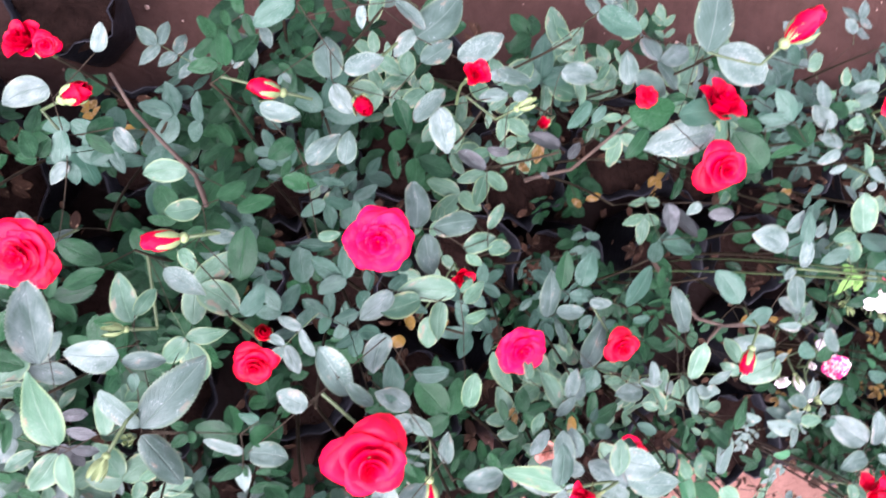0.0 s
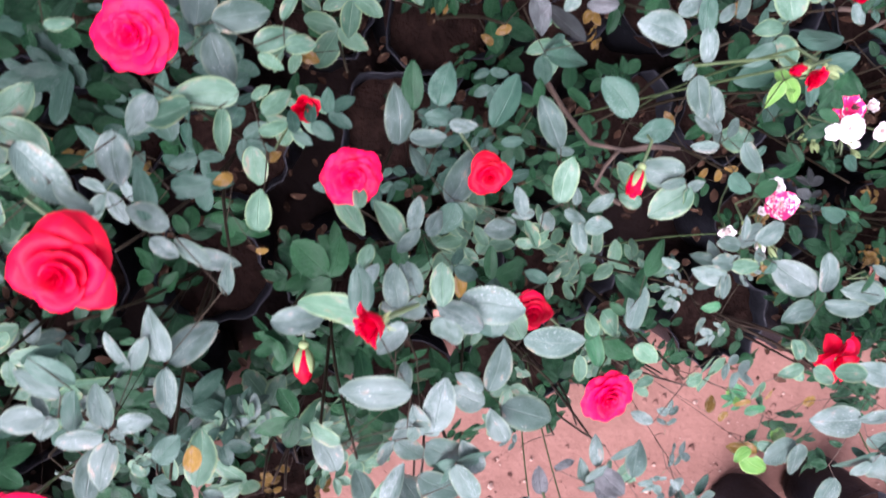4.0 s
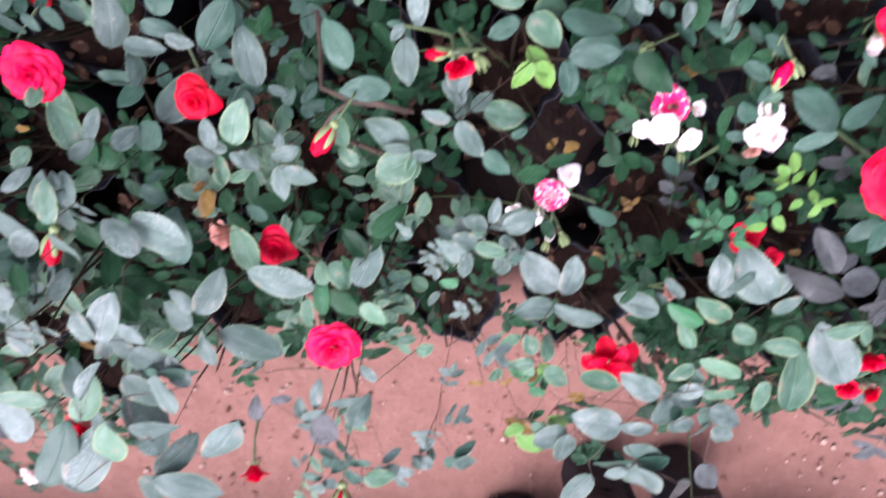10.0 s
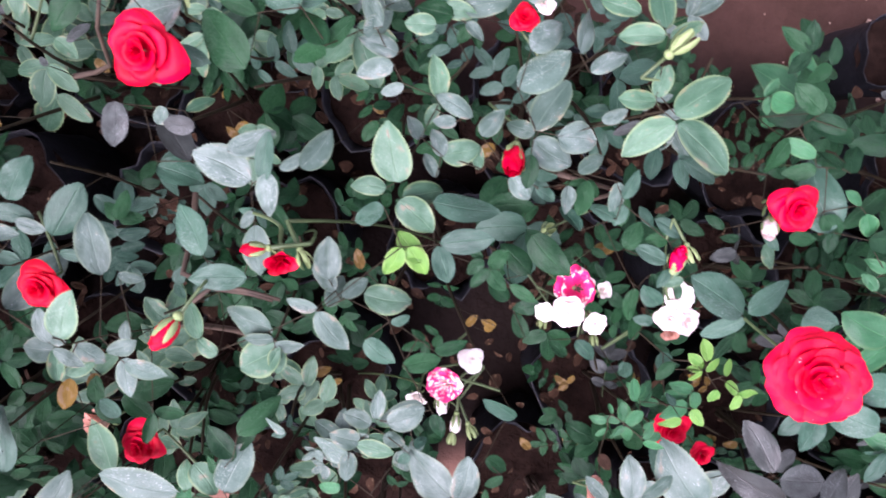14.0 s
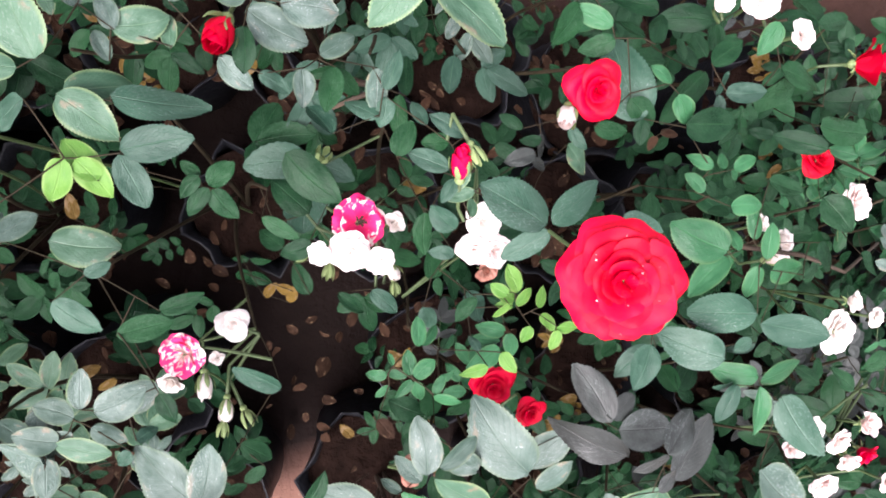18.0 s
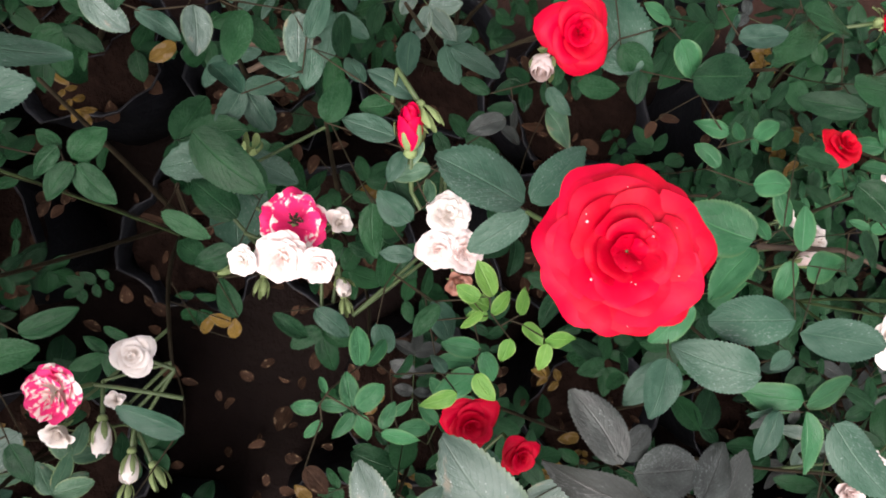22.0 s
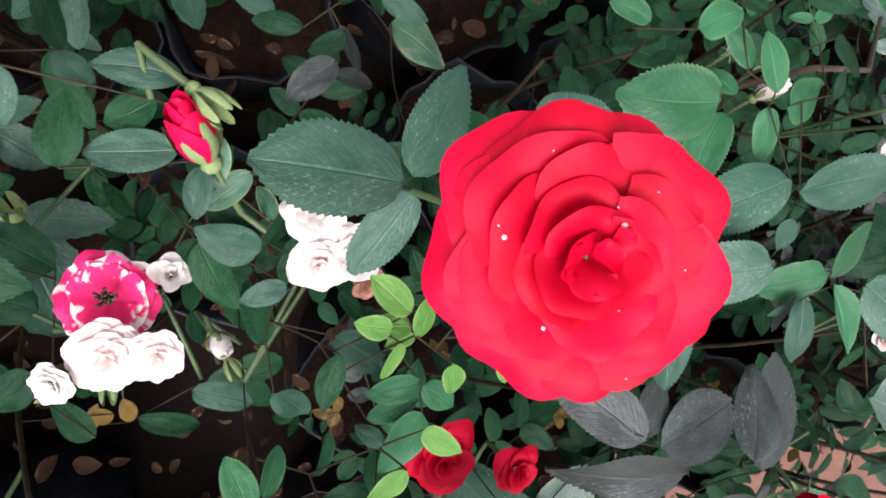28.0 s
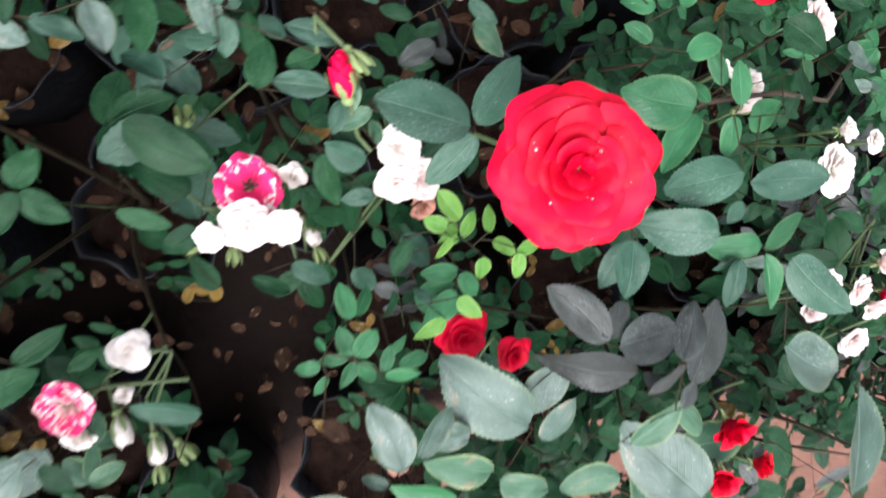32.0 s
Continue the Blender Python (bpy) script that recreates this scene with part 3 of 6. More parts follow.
def add_bloom(bush, kind, colour, at, across, lean=0.0, toward=0.0, r=rng):
    """A bloom whose face lies at the given place, across metres wide, leaning by lean degrees towards a heading. Returns its foot."""
    reach, face = REACH[kind]
    size = across / 2 / reach
    turn = pose(0, 0, 0, 0, 0, toward) @ pose(0, 0, 0, 0, lean, 0)
    axis = turn.to_3x3() @ Vector((0, 0, 1))
    foot = Vector(at) - axis * face * size
    label = {"bud": "half-open rose bud with green sepals", "green": "closed green rose bud"}.get(kind, "")
    bloom = put("rose_bud" if kind in ("bud", "green") else "bloom", CALYX, bush, Matrix.Translation(foot) @ turn @ Matrix.Scale(size, 4), label)
    r = random.Random(int(at[0] * 9973) + int(at[1] * 7919) + int(across * 1e4))
    start = r.uniform(0, 360)
    loose = 0.3 if kind == "bud" else 1.0
    spotted = colour == "streaked"
    if kind in WHORLS:
        rows = WHORLS[kind]
        for ring, (c, half, rim, high, steep, rolled, ruffle) in enumerate(rows):
            if spotted and ring > len(rows) - 4:
                break
            tone = "striped" if spotted and ring > 2 else colour
            for k in range(c):
                phi = start + 31 * ring + 360 * k / c + r.uniform(-14, 14)
                put("petal", petal_mesh(kind, ring, k % 3, tone), bloom, pose(0, 0, 0, 0, 0, phi) @ pose(0, 0, 0, r.uniform(-3, 3), r.uniform(-4, 4) if rim > 0.4 else r.uniform(-12, 12), 0) @ Matrix.Scale(r.uniform(0.93, 1.06), 4))
    else:
        for ring, (c, a0, a1, w, wrap, ruf, ln, fr, up) in enumerate(RINGS[kind]):
            for k in range(c):
                phi = start + 50 * ring + 360 * k / c + r.uniform(-9, 9)
                put("petal", petal_mesh(kind, ring, k % 4, colour), bloom, pose(0, 0, up, 0, 0, phi) @ pose(fr, 0, 0, r.uniform(-7, 7) * loose, ((k % 2) * 6 + r.uniform(-4, 4)) * loose, 0)
                    @ Matrix.Scale(ln * r.uniform(0.90, 1.08), 4))
    for k in range(5):
        if kind in ("bud", "green"):
            far = 0.94 if kind == "green" else 0.84
            put("sepal", SEPAL_SHUT[k % 2], bloom, pose(0, 0, 0, 0, 0, 72 * k) @ pose(0.10, 0, 0, 0, 0 if kind == "green" else r.choice((0, 2, 4, 7, 14)), 0) @ Matrix.Scale(far, 4))
        else:
            put("sepal", SEPAL_OPEN[k % 2], bloom, pose(0, 0, -0.02, 0, 0, 72 * k) @ pose(0.08, 0, 0, 0, 0, 0) @ Matrix.Scale(0.55, 4))
    if across > 0.075:
        for k in range(44):
            pet = r.choice([c for c in bloom.children if c.name.startswith("petal")][:28])
            q = pet.data.vertices[r.randrange(len(pet.data.vertices) // 2, len(pet.data.vertices) - 16)]
            put("dew_drop", DROP, bloom, Matrix.Translation(pet.matrix_basis @ (q.co + q.normal * 0.0)) @ Matrix.Scale(0.006 + 0.016 * r.random() ** 2, 4), "clear water drop")
    if kind == "open" or spotted:
        put("stamen_tuft", STAMENS, bloom, pose(0, 0, 0.16) @ Matrix.Scale(1.5, 4) if spotted else pose(0, 0, 0))
    return Matrix.Translation(foot) @ turn @ Vector((0, 0, -0.2 * size)), axis


# ---- grow bags and bushes ----
def grow_bag(x, y, r=0.072, h=0.19, lean=(0, 0), soil_at=0.86):
    """A black plastic grow bag, creased, with a turned rim, filled with soil."""
    q = random.Random(int(x * 977) + int(y * 331))
    bag = tagged(new("grow_bag"), "black plastic grow bag filled with soil on bare earth", "grow bag", "grow bags of the rose bed")
    bag.matrix_basis = pose(x, y, 0.0, lean[0], lean[1], q.uniform(0, 360))
    v, f, n = [], [], 28
    prof = [(0.90, 0.0), (1.02, 0.10), (1.0, 0.35), (1.03, 0.6), (1.0, 0.85), (1.04, 0.97), (1.07, 1.0), (1.03, 0.985), (0.97, 0.9), (0.95, 0.8)]
    creases = [(q.uniform(0, 6.28), q.uniform(3, 9), q.uniform(0.02, 0.06)) for _ in range(5)]
    for i, (rr, zz) in enumerate(prof):
        for k in range(n):
            a = 2 * math.pi * k / n
            w = sum(s * math.sin(c * a + p + 3 * zz) for p, c, s in creases) * (0.35 + 0.9 * zz)
            top = 0.10 * math.sin(2 * a + creases[0][0]) * max(0.0, zz - 0.6) if i < 9 else 0
            v.append((r * (rr + w) * math.cos(a), r * (rr + w) * math.sin(a), h * (zz + top)))
    for i in range(len(prof) - 1):
        for k in range(n):
            k2 = (k + 1) % n
            f.append((i * n + k, i * n + k2, (i + 1) * n + k2, (i + 1) * n + k))
    put("bag_wall", mesh_of("bag_wall", v, f, PLASTIC), bag)
    v, f = [(0, 0, h * (soil_at + 0.03))], []
    for i in range(1, 5):
        for k in range(n):
            a = 2 * math.pi * k / n
            rad = r * 1.0 * i / 4
            v.append((rad * math.cos(a), rad * math.sin(a), h * soil_at + q.uniform(-0.005, 0.006) - 0.004 * (i == 4)))
    for k in range(n):
        f.append((0, 1 + k, 1 + (k + 1) % n))
        for i in range(3):
            a = 1 + i * n
            f.append((a + k, a + n + k, a + n + (k + 1) % n, a + (k + 1) % n))
    put("soil", mesh_of("soil", v, f, POT_SOIL), bag, None, "dark crumbly potting soil")
    return h * soil_at


# gaps between the bushes, where no loose foliage grows: x, y, radius
GAPS = [(0.288, 0.114, 0.046), (0.315, -0.085, 0.075), (0.07, -0.325, 0.033), (0.426, -0.233, 0.030), (0.13, -0.2, 0.031), (0.052, -0.389, 0.04), (0.124, -0.277, 0.026),
        (0.502, -0.329, 0.03), (0.613, -0.303, 0.05), (0.346, -0.079, 0.066), (0.572, -0.01, 0.042), (0.51, -0.348, 0.05), (0.662, -0.284, 0.038), (0.82, -0.261, 0.06),
        (0.833, -0.366, 0.06), (1.016, -0.024, 0.037), (0.727, -0.196, 0.05), (0.62, -0.35, 0.028), (0.874, -0.112, 0.04), (0.904, -0.303, 0.03), (0.423, -0.68, 0.08), (0.679, -0.66, 0.08)]
GAPS += [(-0.165, 0.008, 0.037), (-0.19, -0.059, 0.025), (0.305, -0.106, 0.041), (0.024, -0.134, 0.039), (0.095, -0.197, 0.034), (-0.096, -0.137, 0.023), (0.13, -0.242, 0.035), (0.063, -0.332, 0.035), (0.073, -0.484, 0.048), (0.329, -0.112, 0.03), (-0.038, -0.135, 0.029), (0.634, -0.302, 0.037), (0.498, -0.346, 0.036), (0.374, -0.106, 0.043), (0.521, -0.338, 0.042), (0.436, -0.17, 0.019), (0.778, -0.1, 0.03), (0.75, -0.2, 0.022), (0.836, -0.296, 0.024), (0.874, -0.313, 0.018), (1.012, -0.039, 0.024), (0.913, -0.14, 0.013), (0.815, -0.261, 0.039), (0.835, -0.361, 0.039), (0.66, -0.289, 0.022), (0.62, -0.35, 0.026), (0.877, -0.118, 0.046), (0.762, -0.171, 0.039), (0.898, -0.022, 0.028)]
ADVICE = {
    "d": "rose bush with dusty grey-green leaves", "g": "rose bush with fresh green leaves",
    "k": "miniature rose bush with dark glossy leaves", "p": "rose bush with dark purplish leaves", "y": "young light green rose bush",
}


TINT = {"red": "scarlet", "crimson": "crimson", "dark": "deep red", "white": "cream-white", "blush": "blush-pink", "streaked": "magenta and white streaked", "striped": "pink-striped white", "faded": "faded pink"}


def rose_bush(x, y, tall, style, size=0.11, fill=12, under=16, blooms=(), leaves=(), branches=(), bag=True, wide=0.13):
    """A rose bush in its bag. blooms: kind, colour, x, y, z, across, lean, toward. leaves: style, x, y, z, heading, length, leaflets."""
    r = random.Random(int(x * 7919) * 31 + int(y * 3571))
    ground = grow_bag(x, y, r.uniform(0.080, 0.094), r.uniform(0.18, 0.23), (r.uniform(-4, 4), r.uniform(-4, 4))) if bag else 0.0
    bush = tagged(new("rose_bush"), ADVICE[style] + (f" and {TINT[blooms[0][1]]} flowers" if blooms else " in a grow bag"), "rose bush", "rose bushes of the bed")
    bush.location = (x, y, ground - 0.01)
    o = bush.location.copy()
    given = [(s, Vector((a, b, c)) - o, h, l, n) for s, a, b, c, h, l, n in leaves]
    given.sort(key=lambda g: math.hypot(g[1].x, g[1].y) - 0.5 * g[1].z)
    # main canes
    ends = []
    for k in range(4):
        w = r.uniform(0, 0.8) + k * math.pi / 2
        ends.append(Vector((math.cos(w) * wide * r.uniform(0.4, 0.9), math.sin(w) * wide * r.uniform(0.4, 0.9), tall - o.z - r.uniform(0.03, 0.10))))
        if -1.2 < y < -0.5:
            ends[-1].y = abs(ends[-1].y)
    canes = []
    for e in ends:
        v, f = [], []
        path = bent(Vector((r.uniform(-0.015, 0.015), r.uniform(-0.015, 0.015), 0)), e, (r.uniform(-0.02, 0.02), r.uniform(-0.02, 0.02), 0.0), 7)
        tube(v, f, path, r.uniform(0.0026, 0.0042), 0.0014)
        canes.append((path, v, f))

    joints = [(c, v, f) for path, v, f in canes for c in path[2:]]

    def join_on(p, r0=0.0006, r1=0.0004, into=None):
        """A twig that rises to p from the nearest joint of a cane or shoot below it."""
        best = None
        for c, v, f in joints:
            d = math.hypot(c.x - p.x, c.y - p.y) + 0.6 * abs(c.z - p.z) + 3.0 * max(0.0, c.z - p.z + 0.003)
            if best is None or d < best[0]:
                best = (d, c, v, f)
        d, c, v, f = best
        if d > 0.12:
            # too far from any cane: a shoot of its own from the foot of the bush
            c = Vector((r.uniform(-0.02, 0.02), r.uniform(-0.02, 0.02), 0.0))
        if into:
            v, f = into
        if (c - p).length > 0.006:
            knee = Vector((c.x + (p.x - c.x) * 0.65, c.y + (p.y - c.y) * 0.65, c.z + (p.z - c.z) * 0.40))
            line = [c.lerp(knee, q / 9).lerp(knee.lerp(p, q / 9), q / 9) for q in range(10)]
            tube(v, f, line, r0, r1, 5)
            if not into:
                joints.extend((q, v, f) for q in line[1:9])

    beside = {}
    for s, p, h, l, n in given:
        add_leaf(bush, p, h, l, n, s, r.uniform(-10, 16), r.uniform(-20, 20), r)
        join_on(p)
        if n == 1 and s in "dmgke" and r.random() < 0.55:
            # the smaller side leaflets on the same stalk, lying a little lower
            for side in (-1, 1):
                if r.random() < 0.85:
                    q = p + Vector((0, 0, -r.uniform(0.004, 0.014)))
                    beside.setdefault("m" if s == "d" and r.random() < 0.4 else s, []).append((leaf_pose(q, h + side * r.uniform(52, 84), l * r.uniform(0.6, 0.9), r.uniform(-4, 22), r.uniform(-20, 20)), 1, r))
    for s, rows in beside.items():
        joined_leaves("foliage", rows, s, bush, FAIR)
    for kind, colour, a, b, c, across, lean, toward in blooms:
        foot, axis = add_bloom(bush, kind, colour, Vector((a, b, c)) - o, across, lean, toward, r)
        stem_v, stem_f = [], []
        below = foot - axis * 0.025
        join_on(below, 0.0016, 0.0013, (stem_v, stem_f))
        tube(stem_v, stem_f, [below, foot - axis * 0.012, foot + axis * 0.004], 0.0015, 0.0017, 6)
        put("flower_stem", mesh_of("flower_stem", stem_v, stem_f, GREEN_STEM), bush)
    for line in branches:
        pts = [Vector(p) - o for p in line]
        v, f = canes[0][1], canes[0][2]
        first = min((c for path, _, _ in canes for c in path[1:]), key=lambda c: (c - pts[0]).length + 2 * max(0.0, c.z - pts[0].z))
        bare_v, bare_f = [], []
        tube(bare_v, bare_f, [first, first.lerp(pts[0], 0.5) - Vector((0, 0, 0.01))] + pts, 0.0032, 0.0017, 6)
        put("branch", mesh_of("branch", bare_v, bare_f, BROWN_CANE), bush, None, "bare brown woody branch")
    lower, middle, dead = [], [], []
    for k in range(fill + (round(under * 0.8) if x > 0.85 else max(20, round(under * 1.2)))):
        path = r.choice(canes)[0]
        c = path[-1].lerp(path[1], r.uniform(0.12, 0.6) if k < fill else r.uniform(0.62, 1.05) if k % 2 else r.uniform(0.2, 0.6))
        w = r.uniform(0, 360)
        out = r.uniform(0.01, 0.07)
        p = c + Vector((math.cos(radians(w)) * out, math.sin(radians(w)) * out, r.uniform(-0.01, 0.03)))
        if any(math.hypot(p.x + x - a, p.y + y - b) < c for a, b, c in GAPS):
            continue
        n = r.choice((5, 5, 5, 7, 3))
        l = size * r.uniform(0.75, 1.15)
        s = style if r.random() < 0.86 else r.choice(("d", "g", "k", "p") if style != "k" else ("k", "g", "p"))
        if s == "g" and x < 0.6:
            s = "e"
        if k < fill:
            add_leaf(bush, p, w, l, n, s, r.uniform(-6, 30), r.uniform(-18, 18), r)
            join_on(p)
        else:
            withered = k % 8 == 3
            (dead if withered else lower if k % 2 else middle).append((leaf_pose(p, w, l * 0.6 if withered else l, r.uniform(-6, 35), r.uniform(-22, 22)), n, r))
    # lower leaves all get the darkest leaf colour, deepening the shade inside the bush
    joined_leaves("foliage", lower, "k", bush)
    joined_leaves("foliage", dead, r.choice("bbbbo"), bush)
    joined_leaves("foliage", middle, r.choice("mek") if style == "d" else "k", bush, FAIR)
    for path, v, f in canes:
        put("cane", mesh_of("cane", v, f, DARK_TWIG if y > -0.5 else BROWN_CANE), bush)
    return bush


# ---- ground ----
def ground():
    n, x0, x1, y0, y1 = 150, -2.2, 3.4, -2.6, 1.6
    v, f, u = [], [], []
    far = [-400, -40, -8]
    xs = far + [x0 + (x1 - x0) * i / n for i in range(n + 1)] + [9, 40, 400]
    ys = far + [y0 + (y1 - y0) * i / n for i in range(n + 1)] + [9, 40, 400]
    for yy in ys:
        for xx in xs:
            p = Vector((xx * 5, yy * 5, 0))
            v.append((xx, yy, 0.010 * noise.noise(p) + 0.005 * noise.noise(p * 4) - 0.006))
    w = len(xs)
    for j in range(len(ys) - 1):
        for i in range(w - 1):
            a = j * w + i
            f.append((a, a + 1, a + w + 1, a + w))
    tagged(put("ground", mesh_of("ground", v, f, SOIL)), "bare red-brown soil, shade painted near-black in the bed, far path darker", "ground", kind="structure")


ground()

for bx, by, br in ((-0.33, 0.24, 0.074), (1.42, 0.18, 0.062), (0.60, 0.08, 0.074), (1.10, -1.14, 0.074), (1.30, -1.12, 0.074)):
    grow_bag(bx, by, br, 0.19)


def soil_crumbs(name, label, count, box, small, large, seed, material):
    """Loose grit, clods and scraps lying on the path, in one mesh."""
    r = random.Random(seed)
    v, f = [], []
    for _ in range(count):
        x, y = r.uniform(box[0], box[1]), r.uniform(box[2], box[3])
        s = small + (large - small) * r.random() ** 4
        k = len(v)
        a = r.uniform(0, 6.28)
        for px, py, pz in ((1, 0, 0), (0.3, 0.8, 0.1), (-0.8, 0.5, 0), (-0.7, -0.6, 0.1), (0.4, -0.8, 0), (0.1, 0.1, 0.75)):
            px, py, pz = px * r.uniform(0.7, 1.2), py * r.uniform(0.7, 1.2), pz * r.uniform(0.6, 1.2)
            v.append((x + s * (px * math.cos(a) - py * math.sin(a)), y + s * (px * math.sin(a) + py * math.cos(a)), 0.004 + s * pz - 0.006))
        f += [(k + i, k + (i + 1) % 5, k + 5) for i in range(5)]
    tagged(put(name, mesh_of(name, v, f, material, None, False)), label, "soil crumbs", kind="stuff")


soil_crumbs("grit", "pale grit and clods scattered on the soil path", 500, (-0.7, 1.9, -1.35, -0.62), 0.0015, 0.010, 4, PEBBLE)
soil_crumbs("clods", "red-brown clods loose on the soil path", 900, (-0.7, 1.9, -1.35, -0.62), 0.0015, 0.012, 5, SOIL)


def leaf_litter():
    """Dry curled leaves fallen between and on the bags."""
    r = random.Random(11)
    rows = []
    for _ in range(1100):
        x, y = r.uniform(-0.8, 1.9), r.uniform(-0.72, 0.10)
        rows.append((leaf_pose((x, y, r.choice((0.02, 0.19, 0.20, 0.215, 0.23))), r.uniform(0, 360), r.uniform(0.010, 0.030), r.uniform(-30, 30), r.uniform(-40, 40)), 1, r))
    joined_leaves("leaf_litter", rows, "b", None)
    tagged(bpy.data.objects["leaf_litter"], "dry brown fallen leaves between the grow bags", "leaf litter", kind="stuff")


leaf_litter()
soil_crumbs("scraps", "pale scraps lying on the far path", 160, (-0.4, 2.0, 0.1, 0.6), 0.002, 0.009, 6, PEBBLE)

# ---- the bed of roses: x, y, height, leaf style ----
rose_bush(-0.944, -0.608, 0.66, 'd', 0.1, 12, 24)
rose_bush(-0.725, -0.598, 0.66, 'd', 0.1, 12, 24)
rose_bush(-0.518, -0.599, 0.66, 'd', 0.1, 12, 24)
rose_bush(-0.344, -0.622, 0.66, 'd', 0.1, 4, 24,
          leaves=[('k', -0.227, -0.642, 0.672, -25, 0.035, 1), ('o', -0.256, -0.709, 0.37, 75, 0.033, 1)])
rose_bush(-0.088, -0.613, 0.62, 'd', 0.1, 4, 24,
          blooms=[('tea', 'crimson', -0.13, -0.529, 0.672, 0.076, 12, -162), ('bud', 'red', -0.068, -0.712, 0.621, 0.043, 60, -90)],
          leaves=[('e', 0.001, -0.569, 0.55, 100, 0.04, 1), ('k', -0.199, -0.611, 0.672, 38, 0.051, 1), ('k', -0.146, -0.676, 0.655, -55, 0.04, 1), ('k', -0.018, -0.645, 0.614, 127, 0.03, 1), ('k', -0.053, -0.671, 0.625, -84, 0.06, 0), ('k', -0.179, -0.521, 0.673, 95, 0.042, 0), ('k', -0.1, -0.638, 0.625, 94, 0.041, 0), ('k', -0.094, -0.675, 0.621, 36, 0.062, 0), ('d', -0.012, -0.635, 0.614, -47, 0.037, 0)])
rose_bush(0.12, -0.639, 0.57, 'd', 0.1, 2, 24,
          blooms=[('bud', 'red', 0.078, -0.655, 0.6, 0.029, 60, -58), ('cup', 'red', 0.193, -0.689, 0.6, 0.056, 30, -160), ('cup', 'blush', 0.137, -0.737, 0.62, 0.025, 30, -160)],
          leaves=[('e', 0.035, -0.594, 0.536, -67, 0.032, 1), ('d', 0.028, -0.614, 0.568, -38, 0.026, 1), ('p', 0.094, -0.668, 0.611, -20, 0.045, 0), ('d', 0.044, -0.689, 0.619, 17, 0.031, 1), ('d', 0.107, -0.727, 0.623, 144, 0.042, 0), ('d', 0.187, -0.706, 0.637, -32, 0.06, 0), ('o', 0.061, -0.709, 0.321, -64, 0.036, 1), ('o', 0.106, -0.71, 0.321, 171, 0.023, 1), ('e', 0.188, -0.597, 0.64, 180, 0.057, 0), ('m', 0.175, -0.724, 0.643, 72, 0.099, 0), ('d', 0.157, -0.662, 0.637, 125, 0.078, 0), ('e', 0.029, -0.57, 0.57, 81, 0.074, 0), ('d', 0.035, -0.578, 0.57, -43, 0.033, 0)], wide=0.05)
rose_bush(0.308, -0.633, 0.61, 'k', 0.085, 1, 12,
          leaves=[('d', 0.325, -0.529, 0.667, -72, 0.052, 1), ('e', 0.228, -0.612, 0.654, 73, 0.062, 1), ('e', 0.26, -0.671, 0.646, 86, 0.07, 0), ('d', 0.307, -0.7, 0.639, -25, 0.092, 1), ('d', 0.245, -0.564, 0.675, 69, 0.049, 1), ('d', 0.32, -0.652, 0.654, 120, 0.1, 0), ('d', 0.262, -0.641, 0.646, 144, 0.078, 0), ('d', 0.372, -0.667, 0.633, 62, 0.082, 0), ('d', 0.226, -0.58, 0.654, 102, 0.052, 0), ('d', 0.356, -0.552, 0.65, 116, 0.045, 0), ('d', 0.295, -0.507, 0.654, -40, 0.06, 0), ('d', 0.284, -0.544, 0.654, -41, 0.061, 0), ('d', 0.286, -0.612, 0.654, -14, 0.066, 0), ('d', 0.21, -0.723, 0.643, 65, 0.1, 0)]
          + [('p', 0.418, -0.611, 0.632, 175, 0.022, 0)], wide=0.05)
rose_bush(0.522, -0.616, 0.61, 'g', 0.1, 1, 12,
          blooms=[('cup', 'red', 0.442, -0.651, 0.683, 0.029, 50, -77), ('bud', 'red', 0.533, -0.876, 0.5, 0.036, 60, -86), ('green', 'white', 0.46, -0.898, 0.52, 0.031, 70, -97)],
          leaves=[('d', 0.486, -0.599, 0.633, 44, 0.037, 1), ('p', 0.515, -0.628, 0.638, 101, 0.042, 1), ('d', 0.488, -0.655, 0.648, 139, 0.018, 1), ('e', 0.516, -0.667, 0.642, 143, 0.027, 1), ('e', 0.566, -0.688, 0.625, 12, 0.047, 1), ('m', 0.544, -0.664, 0.634, -56, 0.041, 1), ('d', 0.424, -0.582, 0.564, 131, 0.043, 5), ('e', 0.513, -0.609, 0.594, -16, 0.053, 5), ('m', 0.552, -0.663, 0.591, -136, 0.07, 5), ('d', 0.591, -0.694, 0.572, -54, 0.057, 3), ('e', 0.509, -0.722, 0.6, -133, 0.055, 5), ('d', 0.588, -0.678, 0.614, -40, 0.04, 1), ('d', 0.516, -0.685, 0.641, -110, 0.039, 1), ('d', 0.553, -0.722, 0.628, -24, 0.041, 1)]
          + [('p', 0.5, -0.583, 0.632, -48, 0.042, 1), ('p', 0.431, -0.606, 0.632, 92, 0.032, 0), ('p', 0.447, -0.574, 0.632, 15, 0.029, 0), ('d', 0.5, -0.58, 0.632, 93, 0.04, 0), ('d', 0.505, -0.604, 0.632, -172, 0.029, 0), ('d', 0.516, -0.572, 0.632, 13, 0.036, 0), ('d', 0.545, -0.602, 0.632, 65, 0.044, 0)], wide=0.05)
